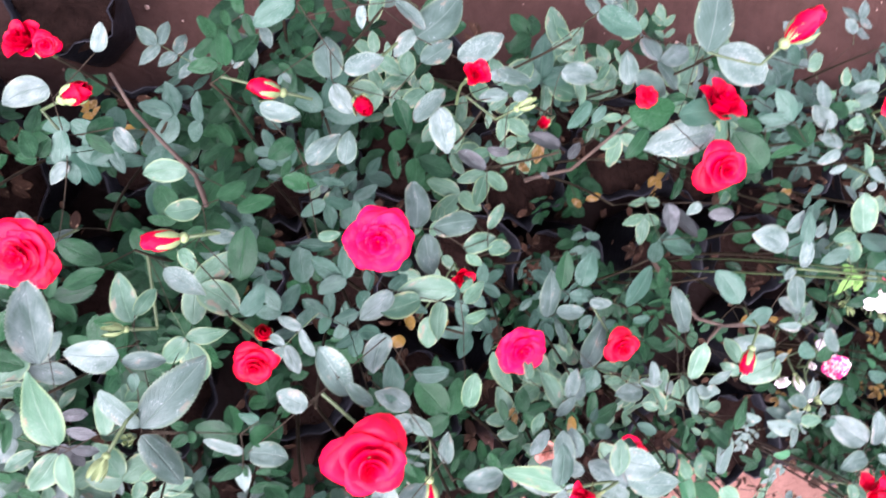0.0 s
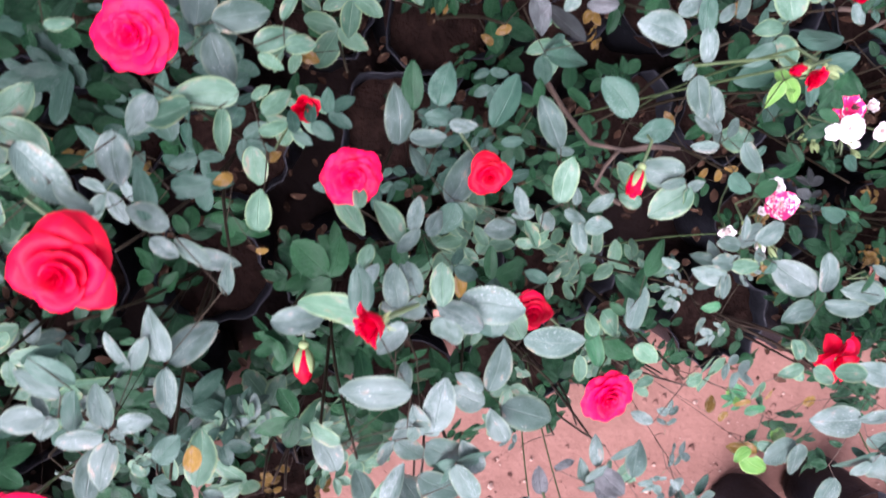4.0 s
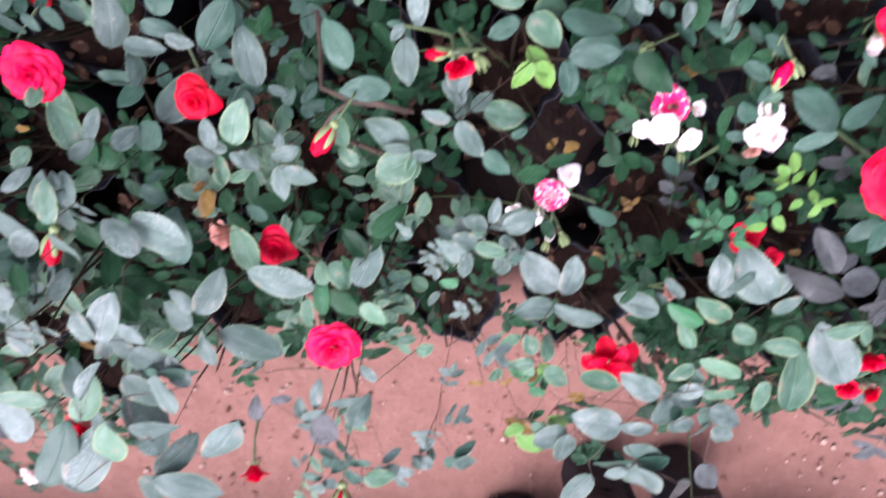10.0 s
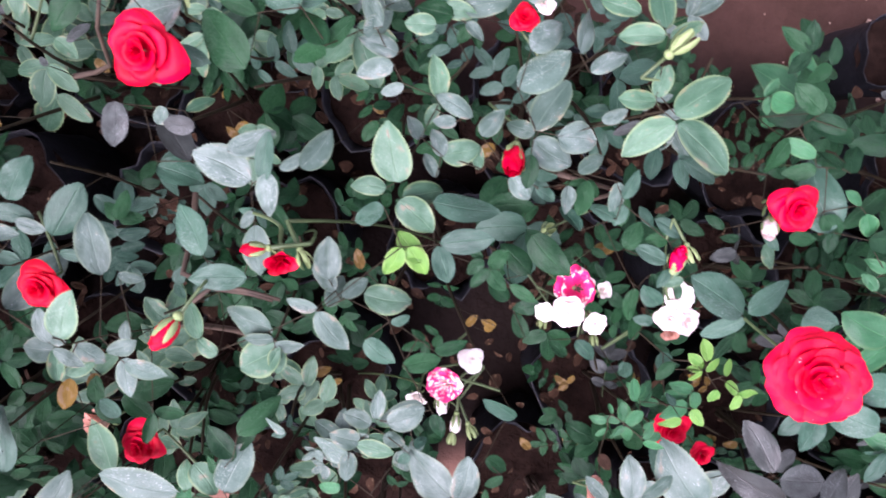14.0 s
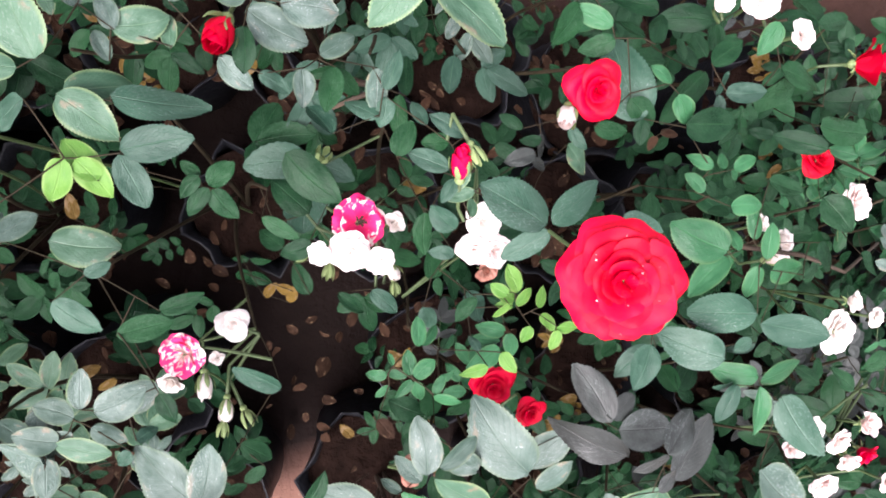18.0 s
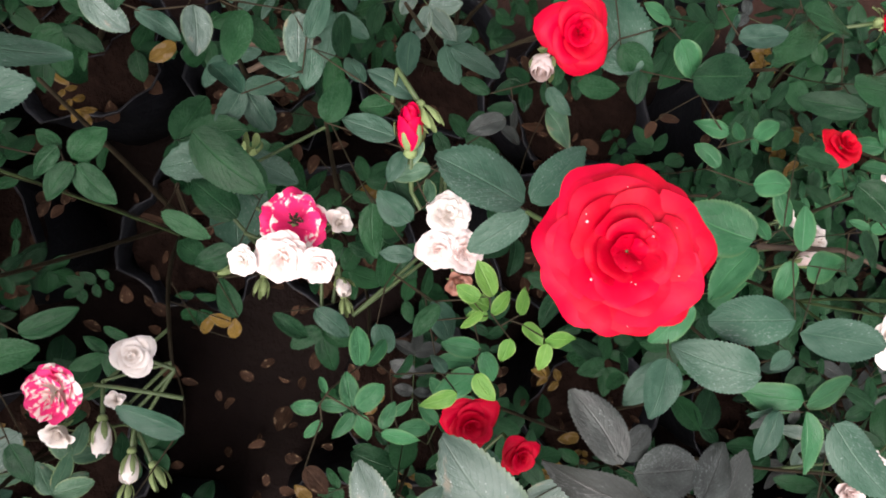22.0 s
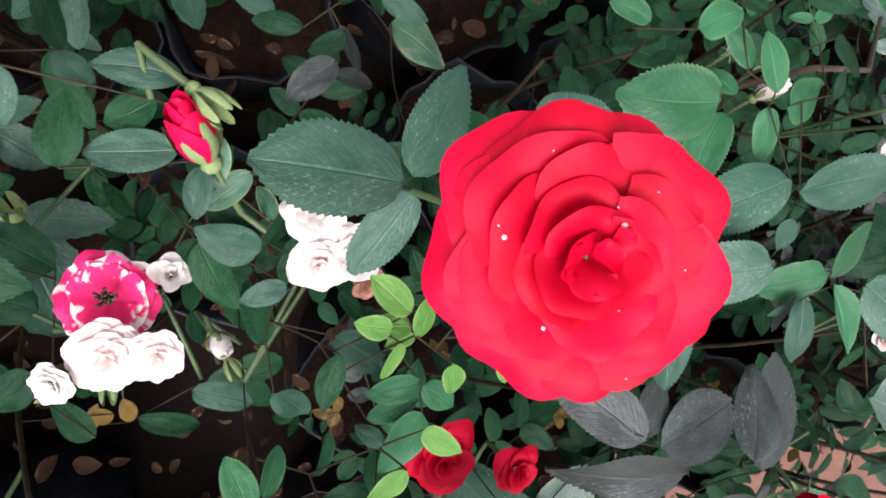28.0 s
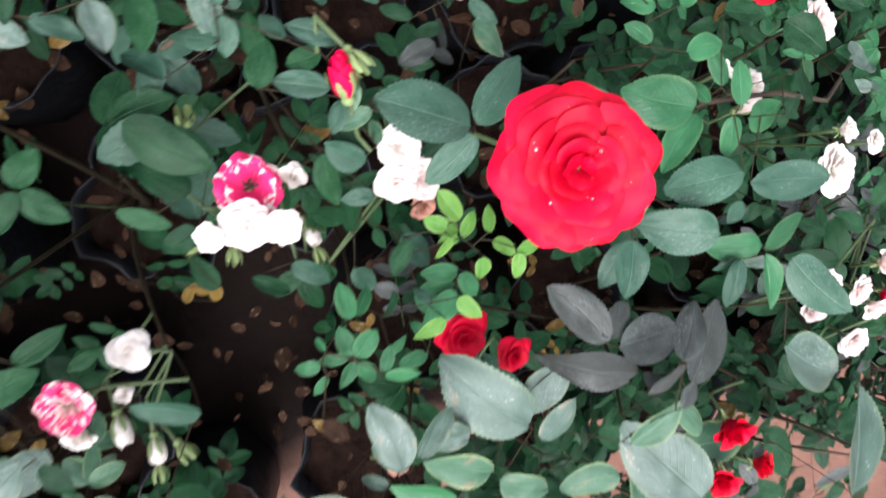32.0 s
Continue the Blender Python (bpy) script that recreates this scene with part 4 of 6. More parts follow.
rose_bush(0.706, -0.634, 0.46, 'k', 0.085, 1, 12,
          leaves=[('d', 0.644, -0.678, 0.566, 126, 0.022, 1), ('d', 0.659, -0.712, 0.557, 163, 0.029, 1), ('g', 0.772, -0.583, 0.511, 136, 0.036, 1), ('g', 0.81, -0.614, 0.502, 162, 0.026, 1), ('o', 0.808, -0.687, 0.493, 169, 0.042, 1), ('o', 0.829, -0.712, 0.323, 65, 0.032, 1), ('d', 0.668, -0.647, 0.475, 79, 0.058, 5), ('d', 0.666, -0.675, 0.478, -26, 0.063, 5), ('d', 0.668, -0.7, 0.484, -122, 0.062, 5), ('d', 0.692, -0.74, 0.484, -39, 0.047, 3), ('y', 0.787, -0.695, 0.484, -37, 0.047, 1), ('g', 0.801, -0.676, 0.482, -45, 0.041, 1), ('d', 0.656, -0.671, 0.55, -120, 0.034, 1), ('d', 0.691, -0.721, 0.533, -23, 0.045, 1)]
          + [('d', 0.636, -0.689, 0.575, -100, 0.029, 1), ('e', 0.713, -0.499, 0.63, -93, 0.035, 0), ('o', 0.698, -0.523, 0.63, -154, 0.02, 0), ('o', 0.717, -0.522, 0.629, 11, 0.022, 0), ('e', 0.798, -0.665, 0.505, -17, 0.04, 0), ('y', 0.788, -0.672, 0.505, -147, 0.03, 0), ('e', 0.761, -0.48, 0.652, -33, 0.031, 0)], wide=0.05)
rose_bush(0.929, -0.599, 0.56, 'k', 0.085, 1, 12,
          blooms=[('star', 'red', 0.87, -0.517, 0.575, 0.075, 10, 1)],
          leaves=[('o', 0.825, -0.577, 0.558, -7, 0.026, 1), ('k', 0.875, -0.685, 0.554, 161, 0.026, 1), ('k', 0.886, -0.648, 0.566, 153, 0.018, 1), ('d', 0.936, -0.593, 0.59, -172, 0.048, 1), ('d', 0.959, -0.58, 0.595, 3, 0.034, 1), ('d', 0.983, -0.52, 0.598, -154, 0.04, 1), ('d', 0.995, -0.549, 0.602, -18, 0.047, 1), ('p', 0.987, -0.672, 0.597, -59, 0.074, 1), ('d', 0.922, -0.671, 0.581, -142, 0.032, 1), ('p', 1.011, -0.633, 0.601, -56, 0.062, 1), ('d', 0.882, -0.757, 0.572, -37, 0.034, 1), ('o', 0.854, -0.704, 0.342, -120, 0.025, 1), ('y', 0.824, -0.633, 0.387, -46, 0.048, 1), ('g', 0.823, -0.642, 0.442, 149, 0.053, 5)]
          + [('g', 0.839, -0.691, 0.444, -116, 0.06, 5), ('k', 0.871, -0.681, 0.47, -18, 0.056, 5), ('k', 0.88, -0.703, 0.48, -44, 0.07, 5), ('d', 0.933, -0.544, 0.589, 154, 0.068, 0), ('d', 0.9, -0.602, 0.58, 175, 0.065, 0), ('d', 0.935, -0.585, 0.589, 54, 0.053, 1), ('d', 0.945, -0.542, 0.592, -5, 0.063, 0), ('d', 1.008, -0.572, 0.603, -41, 0.048, 1), ('d', 0.931, -0.657, 0.586, -67, 0.079, 1), ('y', 0.824, -0.651, 0.501, -44, 0.053, 1), ('d', 0.848, -0.659, 0.529, -88, 0.058, 1), ('e', 0.812, -0.502, 0.626, -10, 0.054, 0), ('d', 0.907, -0.628, 0.585, -22, 0.076, 0), ('d', 0.882, -0.7, 0.562, -122, 0.064, 0)]
          + [('e', 1.023, -0.522, 0.599, -161, 0.046, 0), ('e', 0.964, -0.493, 0.591, -141, 0.033, 0)], wide=0.05)
rose_bush(1.163, -0.637, 0.58, 'k', 0.085, 6, 60,
          blooms=[('bud', 'red', 1.209, -0.874, 0.48, 0.041, 75, 12), ('cup', 'red', 1.208, -0.536, 0.55, 0.03, 30, -133)],
          leaves=[('k', 1.256, -0.572, 0.494, -179, 0.052, 0), ('e', 1.156, -0.592, 0.519, 91, 0.1, 0)], wide=0.12)
rose_bush(1.375, -0.638, 0.55, 'p', 0.085, 6, 60,
          blooms=[('cup', 'dark', 1.295, -0.569, 0.5, 0.028, 30, -11)],
          leaves=[('d', 1.316, -0.561, 0.578, 80, 0.098, 0), ('k', 1.35, -0.609, 0.46, 122, 0.07, 0), ('p', 1.376, -0.638, 0.461, 19, 0.066, 1), ('k', 1.421, -0.654, 0.46, -34, 0.054, 1), ('k', 1.328, -0.633, 0.466, 139, 0.068, 0), ('k', 1.406, -0.576, 0.467, 15, 0.048, 1)], wide=0.12)
rose_bush(1.576, -0.639, 0.55, 'p', 0.085, 12, 60, wide=0.12)
rose_bush(1.755, -0.601, 0.55, 'p', 0.085, 12, 24, wide=0.05)
rose_bush(1.975, -0.634, 0.56, 'k', 0.085, 12, 24, wide=0.05)
rose_bush(-0.826, -0.401, 0.67, 'd', 0.1, 12, 30)
rose_bush(-0.651, -0.397, 0.68, 'g', 0.1, 12, 30)
rose_bush(-0.428, -0.411, 0.68, 'd', 0.1, 12, 30)
rose_bush(-0.235, -0.398, 0.69, 'd', 0.1, 6, 30,
          leaves=[('k', -0.13, -0.478, 0.675, -145, 0.036, 0), ('d', -0.191, -0.499, 0.676, -179, 0.026, 1)])
rose_bush(0, -0.397, 0.75, 'k', 0.1, 0, 9,
          leaves=[('m', 0.061, -0.324, 0.79, -158, 0.019, 1), ('m', 0.017, -0.338, 0.799, -100, 0.033, 1), ('d', -0.011, -0.362, 0.79, -180, 0.032, 1), ('o', 0.091, -0.405, 0.783, -102, 0.036, 1), ('k', -0.053, -0.303, 0.799, 30, 0.019, 1), ('k', -0.056, -0.308, 0.797, 146, 0.025, 1), ('d', -0.063, -0.33, 0.787, -126, 0.025, 1), ('m', -0.008, -0.306, 0.804, -51, 0.037, 1), ('d', -0.047, -0.365, 0.775, -10, 0.03, 1), ('d', -0.083, -0.378, 0.755, -86, 0.039, 1), ('e', -0.051, -0.497, 0.661, 23, 0.037, 1), ('e', -0.017, -0.502, 0.621, -64, 0.024, 1), ('d', 0.044, -0.363, 0.82, 100, 0.032, 0), ('d', 0.039, -0.368, 0.82, -171, 0.034, 0)]
          + [('d', 0.043, -0.374, 0.82, -109, 0.047, 0), ('d', 0.05, -0.362, 0.82, 3, 0.025, 0), ('d', 0.083, -0.331, 0.794, -91, 0.038, 0), ('d', 0.027, -0.385, 0.803, -105, 0.046, 0), ('d', 0.057, -0.328, 0.793, 115, 0.036, 0), ('d', 0.059, -0.33, 0.793, 62, 0.027, 0), ('d', 0.005, -0.343, 0.795, 154, 0.045, 0), ('m', 0.072, -0.398, 0.817, 47, 0.029, 0)])
rose_bush(0.22, -0.43, 0.74, 'd', 0.1, 2, 30,
          blooms=[('bud', 'red', 0.166, -0.452, 0.56, 0.028, 80, -96), ('cup', 'red', 0.234, -0.294, 0.86, 0.031, 70, -169)],
          leaves=[('e', 0.243, -0.301, 0.812, 170, 0.053, 0), ('m', 0.236, -0.298, 0.815, 87, 0.038, 0), ('d', 0.273, -0.413, 0.786, -91, 0.024, 1), ('d', 0.296, -0.326, 0.744, 177, 0.042, 1), ('d', 0.273, -0.322, 0.775, -125, 0.043, 0), ('e', 0.209, -0.433, 0.762, 147, 0.03, 1), ('o', 0.134, -0.455, 0.461, -131, 0.023, 0), ('d', 0.304, -0.313, 0.796, -84, 0.048, 0), ('d', 0.273, -0.37, 0.807, -180, 0.065, 0), ('d', 0.267, -0.331, 0.759, 168, 0.063, 0), ('d', 0.161, -0.316, 0.753, -3, 0.045, 0), ('d', 0.291, -0.467, 0.667, -63, 0.043, 0), ('d', 0.199, -0.508, 0.682, 111, 0.044, 0), ('d', 0.266, -0.405, 0.743, 68, 0.032, 0)]
          + [('d', 0.288, -0.455, 0.726, 107, 0.039, 0), ('d', 0.297, -0.455, 0.726, 74, 0.058, 0)])
rose_bush(0.403, -0.437, 0.58, 'd', 0.1, 0, 9,
          blooms=[('tea', 'red', 0.437, -0.395, 0.597, 0.05, 15, -160), ('cup', 'faded', 0.347, -0.422, 0.51, 0.037, 40, -160)],
          leaves=[('e', 0.42, -0.418, 0.607, 121, 0.058, 0), ('m', 0.441, -0.339, 0.644, 154, 0.026, 1), ('e', 0.502, -0.416, 0.628, 108, 0.03, 1), ('o', 0.323, -0.379, 0.449, -96, 0.028, 1), ('o', 0.317, -0.363, 0.465, -120, 0.022, 1), ('o', 0.357, -0.337, 0.574, -95, 0.03, 1), ('k', 0.45, -0.47, 0.527, -142, 0.056, 5), ('k', 0.465, -0.516, 0.531, -117, 0.048, 5), ('e', 0.483, -0.438, 0.624, -89, 0.036, 1), ('m', 0.365, -0.375, 0.697, 86, 0.057, 0), ('d', 0.416, -0.408, 0.629, -13, 0.078, 0), ('d', 0.331, -0.328, 0.717, -8, 0.06, 0), ('d', 0.369, -0.456, 0.65, 69, 0.06, 0), ('d', 0.387, -0.485, 0.632, -32, 0.086, 0)]
          + [('d', 0.363, -0.455, 0.65, 143, 0.04, 0), ('d', 0.386, -0.52, 0.65, 111, 0.044, 0), ('g', 0.504, -0.453, 0.63, 99, 0.056, 0), ('d', 0.348, -0.348, 0.742, 146, 0.048, 0), ('d', 0.364, -0.47, 0.651, 156, 0.046, 0)])
rose_bush(0.602, -0.442, 0.61, 'd', 0.1, 0, 9,
          blooms=[('full', 'crimson', 0.516, -0.497, 0.633, 0.067, 10, -88), ('green', 'white', 0.761, -0.38, 0.54, 0.012, 70, -95)],
          leaves=[('k', 0.551, -0.344, 0.647, 41, 0.052, 1), ('k', 0.548, -0.369, 0.642, 136, 0.037, 1), ('d', 0.656, -0.36, 0.634, 165, 0.044, 1), ('d', 0.594, -0.341, 0.64, 148, 0.022, 1), ('d', 0.63, -0.406, 0.635, -109, 0.022, 1), ('e', 0.507, -0.386, 0.631, -55, 0.04, 1), ('d', 0.539, -0.409, 0.636, 66, 0.051, 1), ('e', 0.614, -0.491, 0.629, 33, 0.022, 1), ('d', 0.648, -0.345, 0.633, 156, 0.033, 1), ('d', 0.656, -0.356, 0.633, -91, 0.03, 1), ('k', 0.533, -0.39, 0.636, 141, 0.024, 1), ('m', 0.714, -0.349, 0.639, -131, 0.017, 0), ('o', 0.573, -0.391, 0.339, 26, 0.029, 1), ('o', 0.614, -0.395, 0.336, -144, 0.024, 1)]
          + [('m', 0.556, -0.453, 0.553, 31, 0.047, 5), ('e', 0.566, -0.501, 0.552, -46, 0.066, 5), ('d', 0.688, -0.485, 0.573, -44, 0.066, 5), ('d', 0.692, -0.432, 0.588, -144, 0.053, 5), ('d', 0.698, -0.388, 0.592, 40, 0.044, 7), ('d', 0.635, -0.362, 0.575, -129, 0.046, 7), ('d', 0.649, -0.382, 0.576, -134, 0.051, 7), ('d', 0.571, -0.533, 0.631, 152, 0.03, 1), ('e', 0.546, -0.43, 0.634, -45, 0.038, 1), ('k', 0.508, -0.421, 0.629, -34, 0.047, 1), ('d', 0.751, -0.388, 0.674, -14, 0.061, 0), ('d', 0.706, -0.39, 0.549, -75, 0.044, 0), ('e', 0.762, -0.472, 0.652, 92, 0.035, 0), ('e', 0.75, -0.493, 0.652, 133, 0.024, 0)]
          + [('e', 0.744, -0.465, 0.652, 113, 0.031, 0), ('d', 0.674, -0.327, 0.631, 163, 0.033, 0), ('d', 0.672, -0.336, 0.633, -133, 0.033, 0), ('d', 0.688, -0.331, 0.639, -37, 0.031, 0), ('d', 0.665, -0.344, 0.633, 167, 0.032, 0), ('g', 0.651, -0.393, 0.633, -167, 0.024, 0), ('d', 0.757, -0.401, 0.652, -165, 0.045, 0), ('e', 0.748, -0.474, 0.652, -159, 0.027, 0), ('e', 0.661, -0.347, 0.633, -11, 0.035, 0), ('d', 0.758, -0.382, 0.65, 143, 0.06, 0)])
rose_bush(1.015, -0.411, 0.57, 'p', 0.085, 2, 24,
          blooms=[('mini', 'faded', 0.933, -0.413, 0.545, 0.03, 40, 20), ('tea', 'red', 0.996, -0.327, 0.571, 0.043, 10, -100), ('tea', 'red', 1.033, -0.351, 0.571, 0.031, 15, -60)],
          leaves=[('g', 0.964, -0.439, 0.582, 159, 0.046, 0), ('d', 0.954, -0.361, 0.62, -51, 0.041, 0), ('p', 1.113, -0.347, 0.667, -147, 0.027, 1), ('p', 1.11, -0.379, 0.661, 39, 0.023, 1), ('d', 0.918, -0.419, 0.574, 144, 0.023, 0), ('d', 0.935, -0.409, 0.574, 139, 0.033, 0), ('k', 0.838, -0.401, 0.626, 68, 0.031, 1), ('o', 1.093, -0.351, 0.524, -176, 0.019, 1), ('o', 0.883, -0.443, 0.393, 139, 0.019, 1), ('k', 1.11, -0.457, 0.521, -42, 0.053, 1), ('k', 1.074, -0.487, 0.515, -54, 0.047, 1), ('k', 1.042, -0.496, 0.51, -34, 0.042, 1), ('p', 1.102, -0.353, 0.6, -3, 0.06, 0), ('p', 1.09, -0.34, 0.6, 29, 0.032, 0)]
          + [('d', 0.898, -0.423, 0.599, 166, 0.053, 0), ('e', 0.994, -0.427, 0.584, 150, 0.053, 0), ('e', 0.994, -0.426, 0.6, -34, 0.053, 0), ('e', 1.087, -0.454, 0.6, 179, 0.051, 0), ('e', 1.028, -0.501, 0.592, 171, 0.058, 0), ('e', 1.056, -0.501, 0.599, -78, 0.065, 0), ('e', 1.14, -0.418, 0.633, 130, 0.039, 0), ('e', 1.084, -0.41, 0.633, 37, 0.049, 0), ('e', 0.961, -0.473, 0.583, 127, 0.039, 0), ('d', 0.933, -0.352, 0.669, 39, 0.033, 0), ('d', 1.02, -0.386, 0.61, 130, 0.077, 0), ('m', 1.041, -0.415, 0.545, 130, 0.088, 0), ('d', 1.077, -0.374, 0.55, -130, 0.054, 0), ('d', 0.924, -0.357, 0.669, 104, 0.05, 0)]
          + [('d', 1.028, -0.4, 0.609, 41, 0.044, 0), ('p', 1.094, -0.346, 0.6, 124, 0.065, 0), ('p', 1.118, -0.382, 0.59, 163, 0.072, 0)])
rose_bush(1.242, -0.43, 0.57, 'k', 0.085, 2, 24,
          blooms=[('mini', 'blush', 1.356, -0.385, 0.53, 0.032, 12, 94), ('cup', 'blush', 1.336, -0.408, 0.53, 0.02, 20, -155), ('cup', 'red', 1.227, -0.493, 0.55, 0.035, 30, -104)],
          leaves=[('m', 1.219, -0.316, 0.589, -110, 0.036, 1), ('d', 1.144, -0.483, 0.616, 127, 0.089, 0), ('p', 1.168, -0.467, 0.515, -38, 0.047, 1), ('e', 1.192, -0.504, 0.516, -2, 0.069, 0), ('d', 1.262, -0.404, 0.576, -37, 0.1, 0), ('p', 1.132, -0.361, 0.633, 44, 0.055, 0), ('m', 1.273, -0.33, 0.579, -50, 0.07, 0), ('p', 1.171, -0.411, 0.58, 59, 0.075, 0), ('g', 1.242, -0.309, 0.585, 175, 0.042, 0), ('g', 1.246, -0.315, 0.582, 17, 0.047, 0), ('g', 1.244, -0.318, 0.585, -81, 0.052, 0)])
rose_bush(1.476, -0.421, 0.51, 'p', 0.085, 12, 30,
          blooms=[('mini', 'blush', 1.391, -0.401, 0.53, 0.031, 20, -56), ('cup', 'blush', 1.429, -0.379, 0.53, 0.025, 20, 45), ('cup', 'crimson', 1.429, -0.418, 0.53, 0.025, 30, -56), ('cup', 'blush', 1.406, -0.425, 0.53, 0.022, 30, -106), ('mini', 'blush', 1.379, -0.45, 0.53, 0.032, 15, -106), ('mini', 'blush', 1.457, -0.445, 0.53, 0.025, 15, 5)],
          leaves=[('k', 1.441, -0.309, 0.522, -168, 0.035, 1), ('k', 1.401, -0.341, 0.525, 143, 0.041, 0), ('k', 1.445, -0.358, 0.528, 158, 0.034, 0)])
rose_bush(1.661, -0.421, 0.53, 'p', 0.085, 12, 30)
rose_bush(1.89, -0.442, 0.55, 'k', 0.085, 12, 30)
rose_bush(2.114, -0.444, 0.56, 'k', 0.085, 12, 30)
rose_bush(-0.938, -0.193, 0.67, 'd', 0.1, 12, 30)
rose_bush(-0.764, -0.196, 0.68, 'g', 0.1, 12, 30)
rose_bush(-0.537, -0.206, 0.69, 'd', 0.1, 12, 30)
rose_bush(-0.345, -0.233, 0.71, 'd', 0.1, 6, 30)
rose_bush(-0.126, -0.187, 0.77, 'g', 0.1, 2, 30,
          blooms=[('tea', 'dark', -0.031, -0.171, 0.803, 0.039, 20, -111), ('bud', 'dark', -0.022, -0.14, 0.803, 0.016, 20, 88), ('green', 'white', -0.157, -0.146, 0.74, 0.015, 60, 170), ('green', 'white', -0.14, -0.225, 0.86, 0.014, 60, -121), ('green', 'white', -0.116, -0.198, 0.86, 0.01, 20, 78)],
          leaves=[('m', -0.115, -0.16, 0.825, -112, 0.018, 1), ('k', -0.178, -0.103, 0.766, 23, 0.033, 0), ('k', -0.035, -0.218, 0.822, -25, 0.029, 1), ('k', -0.041, -0.247, 0.821, -166, 0.027, 1), ('k', -0.08, -0.209, 0.833, -136, 0.018, 1), ('m', -0.027, -0.208, 0.82, 152, 0.017, 1), ('d', -0.194, -0.161, 0.782, 103, 0.066, 0), ('e', -0.184, -0.228, 0.786, 113, 0.065, 0), ('e', -0.202, -0.231, 0.786, -152, 0.03, 0), ('e', -0.186, -0.234, 0.786, -119, 0.044, 0), ('e', -0.18, -0.233, 0.79, -81, 0.042, 0), ('d', -0.114, -0.204, 0.824, 44, 0.072, 0), ('d', -0.116, -0.205, 0.821, 124, 0.045, 0), ('d', -0.114, -0.21, 0.824, -58, 0.05, 0)]
          + [('e', -0.143, -0.215, 0.806, 108, 0.033, 0), ('d', -0.129, -0.15, 0.81, 178, 0.038, 0), ('d', -0.125, -0.151, 0.822, -5, 0.03, 0), ('e', -0.125, -0.131, 0.782, 105, 0.041, 0), ('e', -0.122, -0.125, 0.782, 52, 0.027, 0), ('d', -0.04, -0.233, 0.823, 158, 0.031, 0), ('d', -0.041, -0.246, 0.813, -93, 0.028, 0), ('d', -0.102, -0.091, 0.759, -45, 0.042, 0)])
rose_bush(0.085, -0.197, 0.77, 'd', 0.1, 2, 30,
          blooms=[('full', 'crimson', 0.082, -0.077, 0.739, 0.068, 8, -160), ('tea', 'red', 0.054, -0.231, 0.881, 0.069, 10, -116), ('cup', 'dark', 0.202, -0.146, 0.6, 0.028, 20, -92)],
          leaves=[('d', 0.011, -0.195, 0.834, 158, 0.032, 0), ('o', 0.162, -0.189, 0.638, 21, 0.015, 1), ('o', 0.126, -0.301, 0.532, 0, 0.016, 1), ('b', 0.084, -0.18, 0.521, -61, 0.019, 1), ('o', 0.127, -0.204, 0.625, -173, 0.024, 1), ('o', 0.141, -0.203, 0.591, 100, 0.026, 1), ('d', 0.096, -0.257, 0.721, -25, 0.043, 0), ('d', 0.084, -0.329, 0.787, 28, 0.051, 0), ('e', 0.151, -0.174, 0.646, -95, 0.039, 0), ('e', 0.121, -0.132, 0.744, -163, 0.038, 0), ('e', 0.163, -0.235, 0.765, 79, 0.038, 0), ('d', 0.136, -0.279, 0.787, 88, 0.031, 0), ('d', -0.036, -0.234, 0.82, -17, 0.029, 0), ('d', 0.094, -0.124, 0.744, -136, 0.039, 0)]
          + [('d', 0.064, -0.202, 0.824, 134, 0.031, 0), ('m', 0.086, -0.215, 0.788, 92, 0.044, 0), ('m', 0.106, -0.191, 0.784, 2, 0.031, 0), ('d', 0.086, -0.229, 0.787, -42, 0.025, 0), ('d', 0.084, -0.326, 0.793, 103, 0.045, 0), ('e', 0.168, -0.158, 0.73, 11, 0.028, 0), ('d', 0.104, -0.23, 0.787, -57, 0.032, 0), ('e', 0.171, -0.143, 0.715, 29, 0.036, 0), ('d', 0.102, -0.221, 0.788, 154, 0.032, 0), ('d', 0.135, -0.075, 0.699, -75, 0.043, 0), ('e', 0.158, -0.126, 0.738, -179, 0.055, 0), ('e', 0.165, -0.131, 0.722, 29, 0.019, 0), ('e', 0.143, -0.137, 0.736, -96, 0.042, 0), ('d', 0.078, -0.147, 0.803, -102, 0.054, 0)]
          + [('d', 0.021, -0.15, 0.821, -62, 0.05, 0)])
